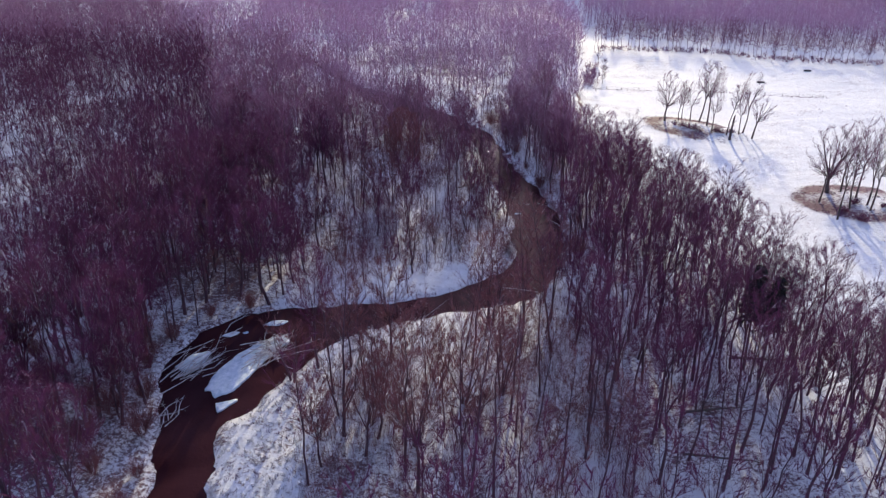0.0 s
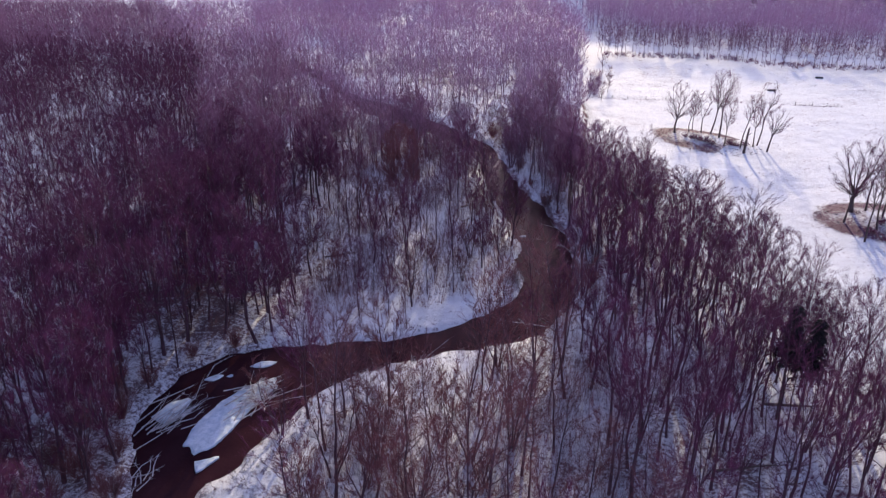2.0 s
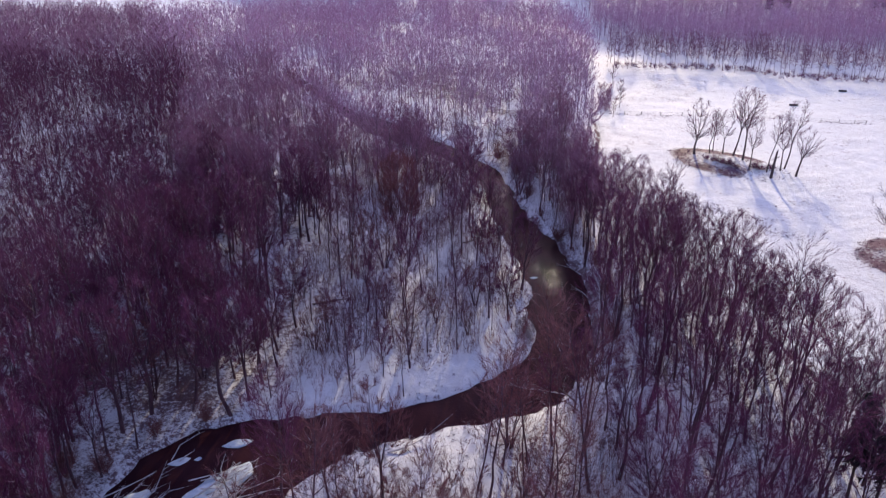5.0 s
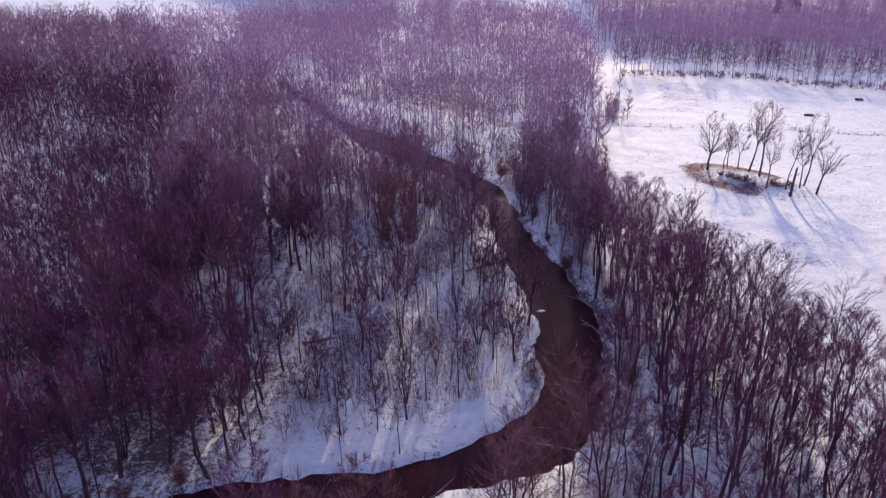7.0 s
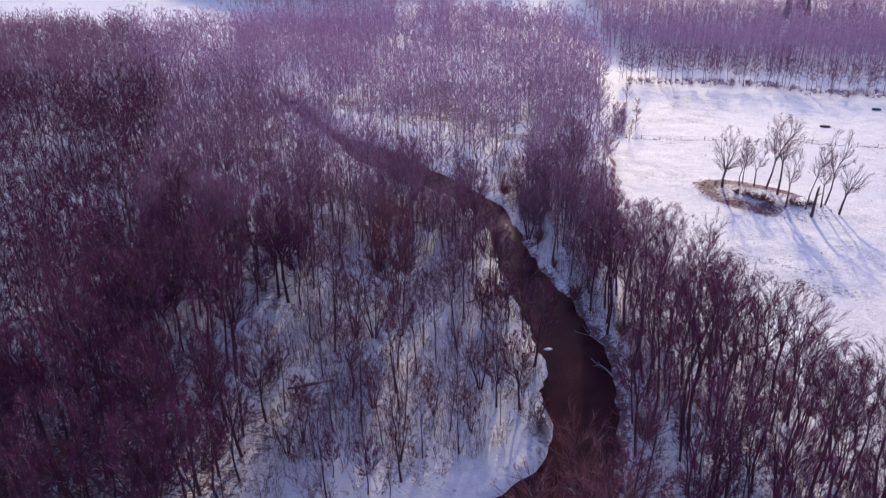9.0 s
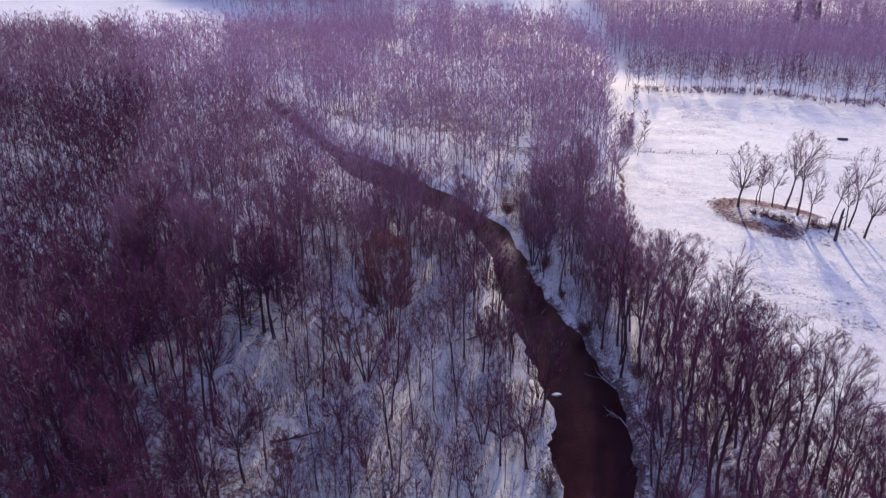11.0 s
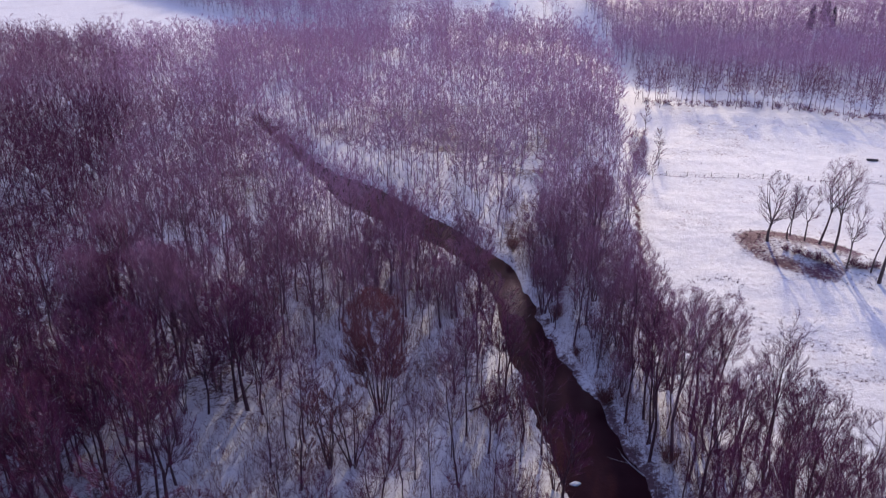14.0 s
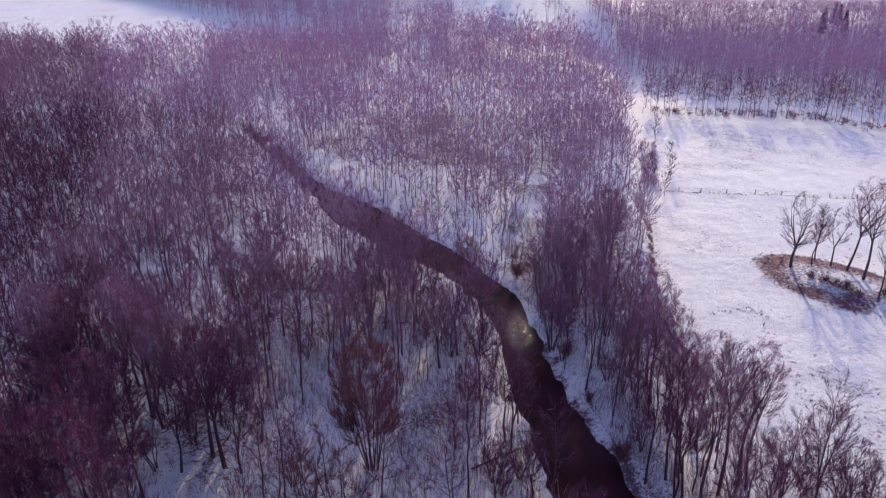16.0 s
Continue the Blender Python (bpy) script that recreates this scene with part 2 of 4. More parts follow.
# ---------------------------------------------------------------- mesh helpers
class Geo:
    """Triangles collected into one mesh."""

    def __init__(self):
        self.v, self.f, self.m, self.n = [], [], [], 0

    def add(self, v, f, slot=0):
        v, f = np.asarray(v, float).reshape(-1, 3), np.asarray(f, int).reshape(-1, 3)
        self.v.append(v)
        self.f.append(f + self.n)
        self.m.append(np.broadcast_to(np.asarray(slot, int), (len(f),)))
        self.n += len(v)

    def slots(self):
        return np.concatenate(self.m)

    def arrays(self):
        if not self.v:
            return np.zeros((0, 3)), np.zeros((0, 3), int)
        return np.vstack(self.v), np.vstack(self.f)


def mesh_of(name, v, f, mat, smooth_faces=False):
    me = bpy.data.meshes.new(name)
    me.vertices.add(len(v))
    me.vertices.foreach_set("co", np.ascontiguousarray(v, dtype=np.float32).ravel())
    me.loops.add(3 * len(f))
    me.loops.foreach_set("vertex_index", np.ascontiguousarray(f, dtype=np.int32).ravel())
    me.polygons.add(len(f))
    me.polygons.foreach_set("loop_start", np.arange(0, 3 * len(f), 3, dtype=np.int32))
    me.polygons.foreach_set("use_smooth", np.full(len(f), smooth_faces))
    me.update(calc_edges=True)
    me.materials.append(mat)
    return me


def stuff(name, geo, mats, label, category):
    """One joined object; the slots of geo choose among the materials."""
    v, f = geo.arrays()
    me = mesh_of(name, v, f, mats[0])
    for m in mats[1:]:
        me.materials.append(m)
    me.polygons.foreach_set("material_index", geo.slots().astype(np.int32))
    return tagged(new(name, me), label, category, kind="stuff")


def joined(*geos):
    """One template out of several, each with its own material slot."""
    g = Geo()
    for k, o in enumerate(geos):
        g.add(*o.arrays(), k)
    return g


def part(name, geo, mat, parent, label="", smooth_faces=False):
    v, f = geo.arrays()
    ob = new(name, mesh_of(name, v, f, mat, smooth_faces))
    ob.parent = parent
    if label:
        ob["label"] = label
    return ob


def basis(d):
    d = d / (np.linalg.norm(d) + 1e-9)
    a = np.array([0, 0, 1.0]) if abs(d[2]) < 0.8 else np.array([1.0, 0, 0])
    u = np.cross(d, a)
    u /= np.linalg.norm(u)
    return u, np.cross(d, u)


def tube(geo, pts, radii, sides=5, flat_end=True):
    """A tapered limb through pts; ends in a point where the last radius is 0."""
    pts = np.asarray(pts, float)
    u, w = basis(pts[-1] - pts[0])
    ang = np.arange(sides) * 2 * np.pi / sides
    ring = np.cos(ang)[:, None] * u + np.sin(ang)[:, None] * w
    v, f = [], []
    n = len(pts)
    for p, r in zip(pts[:-1], radii[:-1]):
        v.append(p + ring * r)
    pointed = radii[-1] <= 0
    v.append(pts[-1:] if pointed else pts[-1] + ring * radii[-1])
    for i in range(n - 1):
        for k in range(sides):
            a, b = i * sides + k, i * sides + (k + 1) % sides
            if i == n - 2 and pointed:
                f.append((a, b, (n - 1) * sides))
            else:
                f += [(a, b, b + sides), (a, b + sides, a + sides)]
    if not pointed and flat_end:
        e = (n - 1) * sides
        f += [(e, e + k, e + k + 1) for k in range(1, sides - 1)]
    geo.add(np.vstack(v), f)


def twigs(geo, base, tip, width, rng):
    """Many fine twigs at once: slender pointed blades, each turned its own way."""
    base, tip = np.asarray(base), np.asarray(tip)
    d = tip - base
    r = rng.normal(size=d.shape)
    s = np.cross(d, r)
    s /= np.linalg.norm(s, axis=1)[:, None] + 1e-9
    w = np.asarray(width).reshape(-1, 1) * 0.5 * np.ones((len(d), 1))
    n = len(d)
    v = np.stack([base - s * w, base + s * w, tip], 1).reshape(-1, 3)
    geo.add(v, np.arange(3 * n).reshape(-1, 3))


def direction(az, el):
    return np.array([math.cos(az) * math.cos(el), math.sin(az) * math.cos(el), math.sin(el)])


# ---------------------------------------------------------------- trees
def bare_tree(seed, tall=19.0, girth=0.17, crown_from=0.38, limbs=20, spread=1.0, stems=1, fine=12, twig_w=0.028, wobble=0.6, low=False, rise=0.85):
    """Meshes of a leafless tree: trunk with limbs, and the crown of branches and twigs."""
    rng = np.random.default_rng(seed)
    trunk, crown = Geo(), Geo()
    tb, tt, tw = [], [], []
    for s in range(stems):
        az = rng.uniform(0, 6.28)
        lean = direction(az, radians(90 - (rng.uniform(6, 16) if stems > 1 else rng.uniform(0, 3))))
        hgt = tall * (rng.uniform(0.7, 1.0) if stems > 1 else 1)
        k = 5 if low else 8
        start = np.array([math.cos(az), math.sin(az), 0]) * (0.25 if stems > 1 else 0)
        pts = [start + np.array([0, 0, -0.4])]
        off = np.zeros(3)
        for i in range(1, k + 1):
            off = off + rng.normal(size=3) * (wobble / k) * np.array([1, 1, 0])
            pts.append(start + lean * hgt * i / k + off * i ** 0.5)
        rad = [girth * (1 - i / k) ** 0.85 + 0.012 for i in range(k)] + [0]
        rad[0] *= 1.35
        tube(trunk, pts, rad, 4 if low else 6)
        pts = np.array(pts)
        nl = max(3, limbs // stems if stems > 2 else limbs)
        for j in range(nl):
            h = crown_from + (0.97 - crown_from) * ((j + rng.uniform(0, 1)) / nl)
            q = h * k
            i0 = min(int(q), k - 1)
            p = pts[i0] + (pts[i0 + 1] - pts[i0]) * (q - i0)
            a = j * 2.4 + rng.uniform(-0.6, 0.6)
            shape = math.sin(math.pi * min(1, (h - crown_from) / (1 - crown_from) * 0.75 + 0.25)) ** 0.7
            L = spread * hgt * 0.21 * (0.35 + 0.65 * shape) * rng.uniform(0.7, 1.2)
            el = radians(rng.uniform(25, 45) + 25 * h) * rise
            d = direction(a, el)
            mid = p + d * L * 0.5
            end = mid + (d + np.array([0, 0, 0.45])) / 1.2 * L * 0.55
            r0 = 0.012 + 0.42 * girth * (1 - h) ** 0.8 * min(1, L / 2.5)
            if low:
                tube(trunk, [p, end], [r0, 0], 3)
            else:
                tube(trunk, [p, mid, end], [r0, r0 * 0.6, 0], 3)
            ns = 3 if low else 5
            for m in range(ns):
                t = (m + rng.uniform(0.3, 1)) / ns
                b = p + (mid - p) * t * 2 if t < 0.5 else mid + (end - mid) * (t * 2 - 1)
                dd = d + rng.normal(size=3) * 0.55 + np.array([0, 0, 0.35])
                dd /= np.linalg.norm(dd)
                l2 = L * rng.uniform(0.25, 0.5)
                e = b + dd * l2
                tb.append(b), tt.append(e), tw.append(max(0.045, twig_w * 1.3))
                for q2 in range(9 if low else fine):
                    t2 = rng.uniform(0.15, 1)
                    bb = b + (e - b) * t2
                    d3 = dd * 0.5 + d * 0.6 + rng.normal(size=3) * 0.42 + np.array([0, 0, 0.3])
                    d3 /= np.linalg.norm(d3)
                    tb.append(bb), tt.append(bb + d3 * rng.uniform(0.5, 1.3) * (0.45 + 0.045 * hgt)), tw.append(twig_w)
    twigs(crown, np.array(tb), np.array(tt), np.array(tw), rng)
    return trunk, crown


def crowned_tree(seed, tall=16.0, girth=0.2, fork=0.38, wide=0.23, stems=3, limbs=24, second=5, fine=16, twig_w=0.02, low=False, flat=1.0, limb_r=0.05, lean=(0.0, 0.0), fan=False, rise=0.55):
    """A leafless tree: the trunk divides into steep stems, and limbs with many fine twigs fill a rounded crown."""
    rng = np.random.default_rng(seed)
    trunk, crown = Geo(), Geo()
    tb, tt, tw = [], [], []
    up = np.array([0, 0, 1.0])
    slant = np.array([lean[0], lean[1], 1.0])
    bend = np.array([*rng.normal(size=2) * 0.02 * tall, 0])
    f0 = slant * tall * fork + bend
    radii = np.array([wide, wide, (1 - fork) * 0.5 * flat]) * tall
    centre = slant * tall * (1 - (1 - fork) * 0.5 * flat) + bend
    mid = f0 * 0.5 + np.array([*rng.normal(size=2) * 0.012 * tall, 0])
    tube(trunk, [(0, 0, -0.4), mid, f0], [girth * 1.3, girth * 0.9, girth * 0.7], 4 if low else 6, False)

    def within(p):
        q = np.linalg.norm((p - centre) / radii, axis=-1, keepdims=True)
        return centre + (p - centre) * np.minimum(1, (1 + 0.35 * np.maximum(q - 1, 0)) / np.maximum(q, 1e-6))
    axes = []
    for k in range(stems):
        az = k * 6.28 / stems + rng.uniform(-0.6, 0.6)
        out = rng.uniform(0.35, 0.75) if stems > 1 else 0.05
        tip = centre + np.array([math.cos(az) * out, math.sin(az) * out, rng.uniform(0.55, 0.9)]) * radii
        low0 = f0 * (1 - 0.25 * rng.uniform(0, 1) * (k > 0))
        if fan:
            low0 = np.array([math.cos(az) * 0.5, math.sin(az) * 0.5, 0.2]) * rng.uniform(0.4, 1.3)
        m = low0 + (tip - low0) * 0.5 + np.array([math.cos(az), math.sin(az), -0.2]) * tall * 0.02 + rng.normal(size=3) * 0.012 * tall
        r = girth * (0.5 if stems > 1 else 0.65)
        tube(trunk, [low0, m, tip], [r, r * 0.55, 0], 3 if low else 5)
        axes.append((low0, m, tip))
    for j in range(limbs):
        a = j * 2.4 + rng.uniform(-0.5, 0.5)
        h = -0.8 + 1.75 * (j + rng.uniform(0, 1)) / limbs
        w = math.sqrt(max(0.05, 1 - h * h)) * rng.uniform(0.55, 1.0)
        target = centre + np.array([math.cos(a) * w, math.sin(a) * w, h]) * radii
        side = [np.linalg.norm((tip - target)[:2]) for _, _, tip in axes]
        b0, bm, bt = axes[int(np.argmin(side))]
        drop = np.linalg.norm((target - bm)[:2]) * rng.uniform(1.0, 1.8)
        z = min(max(target[2] - drop, b0[2]), bt[2] * 0.97)
        if z < bm[2]:
            p = b0 + (bm - b0) * (z - b0[2]) / max(bm[2] - b0[2], 0.1)
        else:
            p = bm + (bt - bm) * (z - bm[2]) / max(bt[2] - bm[2], 0.1)
        c = (p + target) / 2 + (up * -0.07 + rng.normal(size=3) * 0.035) * np.linalg.norm(target - p)
        dl = target - p
        length = np.linalg.norm(dl) + 1e-6
        dl = dl / length
        r = limb_r * (0.5 + 0.5 * min(1, length / 4))
        if low:
            tb.append(p[None]), tt.append(target[None]), tw.append(np.array([r * 1.6]))
        else:
            tube(trunk, [p, c, target], [r, r * 0.6, 0], 3)
        for k in range(second):
            t = 0.3 + 0.7 * (k + rng.uniform(0, 1)) / second
            b = p + (c - p) * t * 2 if t < 0.5 else c + (target - c) * (t * 2 - 1)
            d2 = dl * 0.85 + rng.normal(size=3) * 0.45 + up * 0.3
            d2 /= np.linalg.norm(d2)
            e2 = within(b + d2 * tall * rng.uniform(0.06, 0.12))
            tb.append(b[None]), tt.append(e2[None]), tw.append(np.array([max(0.032, twig_w)]))
            t2 = rng.uniform(0.05, 1, fine)
            bb = b + (e2 - b) * t2[:, None]
            d3 = dl * 0.4 + d2 * 0.5 + rng.normal(size=(fine, 3)) * 0.42 + up * rise
            d3 /= np.linalg.norm(d3, axis=1)[:, None]
            tb.append(bb)
            tt.append(within(bb + d3 * (rng.uniform(0.5, 1.4, fine) * (0.4 + 0.05 * tall))[:, None]))
            tw.append(np.full(fine, twig_w) * rng.uniform(0.7, 1.2, fine))
    twigs(crown, np.vstack(tb), np.vstack(tt), np.concatenate(tw), rng)
    return trunk, crown


def far_tree(seed, tall=18.0, count=70, spread=2.0, twig_w=0.10, crown_from=0.35):
    """A small cheap bare tree for the distant woods, all in one mesh."""
    rng = np.random.default_rng(seed)
    g = Geo()
    top = np.array([rng.normal() * 0.4, rng.normal() * 0.4, tall])
    tube(g, [np.array([0, 0, -0.5]), top * 0.5, top], [0.11, 0.07, 0], 3)
    h = rng.uniform(crown_from, 0.97, count)
    a = rng.uniform(0, 6.28, count)
    p = top * h[:, None]
    el = np.radians(rng.uniform(5, 70, count))
    L = spread * rng.uniform(0.6, 1.3, count)
    q = rng.uniform(0, 1.3, count) * spread * np.sqrt(np.clip(1.25 - h, 0.1, 1)) * np.clip((h - crown_from) * 5 + 0.35, 0, 1)
    d = np.stack([np.cos(a) * np.cos(el), np.sin(a) * np.cos(el), np.sin(el)], 1)
    c = Geo()
    twigs(c, p + d * q[:, None], p + d * (q + L)[:, None] + rng.normal(size=(count, 3)) * 0.3, np.full(count, twig_w), rng)
    return joined(g, c)


def fir(seed, tall=14.0, wide=2.6, whorls=22, start=0.12, width=0.16):
    rng = np.random.default_rng(seed)
    trunk, crown = Geo(), Geo()
    tube(trunk, [(0, 0, -0.4), (0.1, 0, tall * 0.5), (0, 0.1, tall)], [0.2, 0.12, 0], 6)
    for w in range(whorls):
        h = start + (0.98 - start) * w / whorls
        L = wide * (1 - h) ** 0.8 + 0.25
        n = 9
        for b in range(n):
            a = b * 6.28 / n + rng.uniform(0, 0.7)
            d = direction(a, radians(rng.uniform(-22, 2)))
            p = np.array([0, 0, tall * h + rng.uniform(-0.2, 0.2)])
            e = p + d * L * rng.uniform(0.75, 1.15)
            tube(crown, [p, (p + e) / 2 + np.array([0, 0, 0.12]), e], [0.07, 0.05, 0], 3)
            k = 16
            t = rng.uniform(0.2, 1, k)
            base = p + (e - p) * t[:, None]
            side = np.array([-d[1], d[0], 0]) * np.where(rng.uniform(size=k) < 0.5, -1, 1)[:, None]
            dirs = d * 0.7 + side * 0.8 + np.array([0, 0, -0.35]) + rng.normal(size=(k, 3)) * 0.2
            twigs(crown, base, base + dirs * (0.35 + 0.35 * (1 - h)), np.full(k, width), rng)
    return trunk, crown


def shrub(seed, tall=2.4, stems=9, fine=5, w=0.022, low_angle=55):
    rng = np.random.default_rng(seed)
    g = Geo()
    tb, tt = [], []
    for s in range(stems):
        a, el = rng.uniform(0, 6.28), radians(rng.uniform(low_angle, 85))
        d = direction(a, el)
        p = direction(a, 0) * rng.uniform(0, 0.3) + np.array([0, 0, -0.15])
        e = p + d * tall * rng.uniform(0.6, 1.1)
        tb.append(p), tt.append(e)
        for k in range(fine):
            b = p + (e - p) * rng.uniform(0.25, 0.95)
            dd = d + rng.normal(size=3) * 0.5
            tb.append(b), tt.append(b + dd * tall * rng.uniform(0.18, 0.4))
    twigs(g, np.array(tb), np.array(tt), np.full(len(tb), w), rng)
    return g


def tuft(seed, tall=0.45, blades=8):
    rng = np.random.default_rng(seed)
    g = Geo()
    a = rng.uniform(0, 6.28, blades)
    el = np.radians(rng.uniform(25, 80, blades))
    d = np.stack([np.cos(a) * np.cos(el), np.sin(a) * np.cos(el), np.sin(el)], 1)
    b = rng.normal(size=(blades, 3)) * 0.12
    b[:, 2] = -0.05
    twigs(g, b, b + d * tall * rng.uniform(0.6, 1.3, blades)[:, None], np.full(blades, 0.06), rng)
    return g


def scatter(templates, spots, rng, scale=(0.8, 1.2), lean=4.0):
    """Join turned and scaled copies of the templates, one a spot, into one geometry."""
    out = Geo()
    arr = [(*t.arrays(), t.slots()) for t in templates]
    if not len(spots):
        return out
    pick = rng.integers(0, len(arr), len(spots))
    for k, (v, f, slot) in enumerate(arr):
        sel = np.where(pick == k)[0]
        if not len(sel):
            continue
        n, m = len(sel), len(v)
        s = rng.uniform(*scale, n)
        a = rng.uniform(0, 6.28, n)
        lx, ly = np.radians(rng.normal(size=(2, n)) * lean * 0.5)
        c, sn = np.cos(a), np.sin(a)
        x = v[None, :, 0] * c[:, None] - v[None, :, 1] * sn[:, None]
        y = v[None, :, 0] * sn[:, None] + v[None, :, 1] * c[:, None]
        z = np.repeat(v[None, :, 2], n, 0)
        w = np.stack([x + z * lx[:, None], y + z * ly[:, None], z], 2) * s[:, None, None] + site(spots[sel])[:, None, :]
        faces = f[None] + (np.arange(n) * m)[:, None, None]
        out.add(w.reshape(-1, 3), faces.reshape(-1, 3), np.tile(slot, n))
    return out


def spots_in(x0, x1, y0, y1, step, rng, keep, jitter=0.42):
    nx, ny = int((x1 - x0) / step), int((y1 - y0) / step)
    gx, gy = np.meshgrid(np.arange(nx), np.arange(ny))
    x = x0 + (gx + 0.5 * (gy % 2) + rng.uniform(-jitter, jitter, gx.shape)) * step
    y = y0 + (gy + rng.uniform(-jitter, jitter, gx.shape)) * step
    x, y = x.ravel(), y.ravel()
    k = keep(x, y)
    x, y = x[k], y[k]
    return np.stack([x, y, height(x, y)], 1)


def darts(x0, x1, y0, y1, tries, rng, keep, close, loose, seed):
    """Uneven natural spacing: trees stand close in thickets and loose elsewhere."""
    x, y = rng.uniform(x0, x1, tries), rng.uniform(y0, y1, tries)
    k = keep(x, y)
    x, y = x[k], y[k]
    gapr = close + (loose - close) * (0.6 * lattice(x * 0.075, y * 0.075, seed) + 0.4 * lattice(x * 0.2, y * 0.2, seed + 1)) ** 1.6
    gapr = gapr * np.where((y > 182) & (x < 60), 0.84, 1.0) * np.where((x < -24) & (y > 95), 0.92, 1.0)
    cell, taken, out = loose, {}, []
    for a, b, g in zip(x, y, gapr):
        i, j = int(a // cell), int(b // cell)
        ok = True
        for u in (i - 1, i, i + 1):
            for w in (j - 1, j, j + 1):
                for (c, d) in taken.get((u, w), ()):
                    if (a - c) ** 2 + (b - d) ** 2 < g * g:
                        ok = False
        if ok:
            taken.setdefault((i, j), []).append((a, b))
            out.append((a, b))
    out = np.array(out)
    return np.c_[out, height(out[:, 0], out[:, 1])]


def seen_from_path(x, y, margin=14):
    """The wedge of land that lies ahead of the flight."""
    return (np.abs(x) < 0.66 * (y + 8) + margin - 2) & (y > 38)


# ---------------------------------------------------------------- ground
def axis(dense0, dense1, step, mid0, mid1, mid_step, far):
    a = list(np.arange(dense0, dense1, step))
    b = list(np.arange(dense1, mid1, mid_step))
    c = list(np.arange(mid0, dense0, mid_step))
    hi, lo, s = [mid1], [mid0], mid_step
    while hi[-1] < far:
        s *= 1.35
        hi.append(hi[-1] + s)
        lo.append(lo[-1] - s)
    return np.array(lo[:0:-1] + c + a + b + hi)


xs = axis(-46, 112, 1.1, -260, 240, 6.5, 3600)
ys = axis(36, 280, 1.0, -136, 640, 6.0, 3600)
gx, gy = np.meshgrid(xs, ys)
px, py = gx.ravel(), gy.ravel()
pd = shore(px, py)
pz = height(px, py, pd)
nx, ny = len(xs), len(ys)
i0 = (np.arange(ny - 1)[:, None] * nx + np.arange(nx - 1)[None]).ravel()
faces = np.vstack([np.stack([i0, i0 + 1, i0 + nx + 1], 1), np.stack([i0, i0 + nx + 1, i0 + nx], 1)])
ground = new("ground", mesh_of("ground", np.stack([px, py * LONG, pz], 1), faces, SNOW, True))
tagged(ground, "thin white snow over brown leaf litter and meadow", "ground", kind="structure")
field = in_field(px, py)
meadow = (py > 400) & (px < -70) & (py < np.interp(px, [p[0] for p in HILL], [p[1] for p in HILL]))
litter = np.where(field | meadow, 0.65 + 0.3 * (lattice(px * 0.09, py * 0.09, 18) - 0.5) + 0.25 * (lattice(px * 0.35, py * 0.55, 19) - 0.5), np.where(py > 300, 0.45, 0.76) + (0.17 * smooth((-18 - px) / 20) + 0.05 * smooth((-34 - px) / 10)) * smooth((150 - py) / 50) + 0.6 * (lattice(px * 0.06, py * 0.06, 8) - 0.5) + 0.4 * (lattice(px * 0.2, py * 0.2, 9) - 0.5))
soft = np.zeros(len(px))
for k in range(8):
    ox = 9 * (lattice(px * 0.16, py * 0.16, 60 + k) - 0.5)
    oy = 5 * (lattice(px * 0.16, py * 0.16, 70 + k) - 0.5)
    soft += open_snow(px + ox, py + oy) / 8
litter = litter * (1 - soft) + (0.40 + 0.35 * lattice(px * 0.3, py * 0.3, 5) + np.where(py < 76, 0.35, 0.05) * lattice(px * 0.7, py * 0.7, 7)) * soft
litter = np.where((pd < 0.5) & (pd > -3), 0.9, litter)
litter = np.where((px > 13) & (pd > 0) & (pd < 6) & (py > 110) & (py < 200), np.maximum(litter, 0.85), litter)
east_bank = (px > np.interp(py, [q[1] for q in RIGHT], [q[0] for q in RIGHT]) - 3) & (py > 98) & (py < 168)
litter = np.where(east_bank & (pd < 0.5 + 0.9 * lattice(px * 0.3, py * 0.3, 6)) & (pd > -3), 1.25, litter)
litter = np.where(central(px, py), litter - 0.1, litter)
# west bank: heavy litter darkens the snow in place of the trees' shade
litter = np.where((px < -27) & (pd < 9) & (py < 92), 1.0, litter)
grass = np.zeros(len(px))
for cx, cy, rx, ry, a, hgt in MOUNDS:
    u, v = (px - cx) * math.cos(a) + (py - cy) * math.sin(a), -(px - cx) * math.sin(a) + (py - cy) * math.cos(a)
    grass = np.maximum(grass, smooth((1.2 - np.hypot(u / rx, v / ry)) * 3) * (0.35 + 0.45 * smooth(np.hypot(u / rx, v / ry) * 1.1) * (u < 0.45 * rx) + 0.25 * (lattice(px * 0.3, py * 0.3, 14) - 0.5)))
FENCE_LINE = [(49, 227.5), (77, 223.5), (124, 215), (220, 200)]
grass = np.maximum(grass, 0.6 * np.exp(-(to_line(px, py, FENCE_LINE) / 0.8) ** 2))
grass = np.maximum(grass, 0.95 * np.exp(-(to_line(px, py, EDGE[1:9]) / 0.75) ** 2))
grass = np.maximum(grass, 0.45 * np.exp(-(to_line(px, py, [(52, 230), (58, 258)]) / 2.2) ** 2))
for key, val in (("litter", litter), ("grass", grass)):
    ground.data.attributes.new(key, 'FLOAT', 'POINT').data.foreach_set("value", val.astype(np.float32))

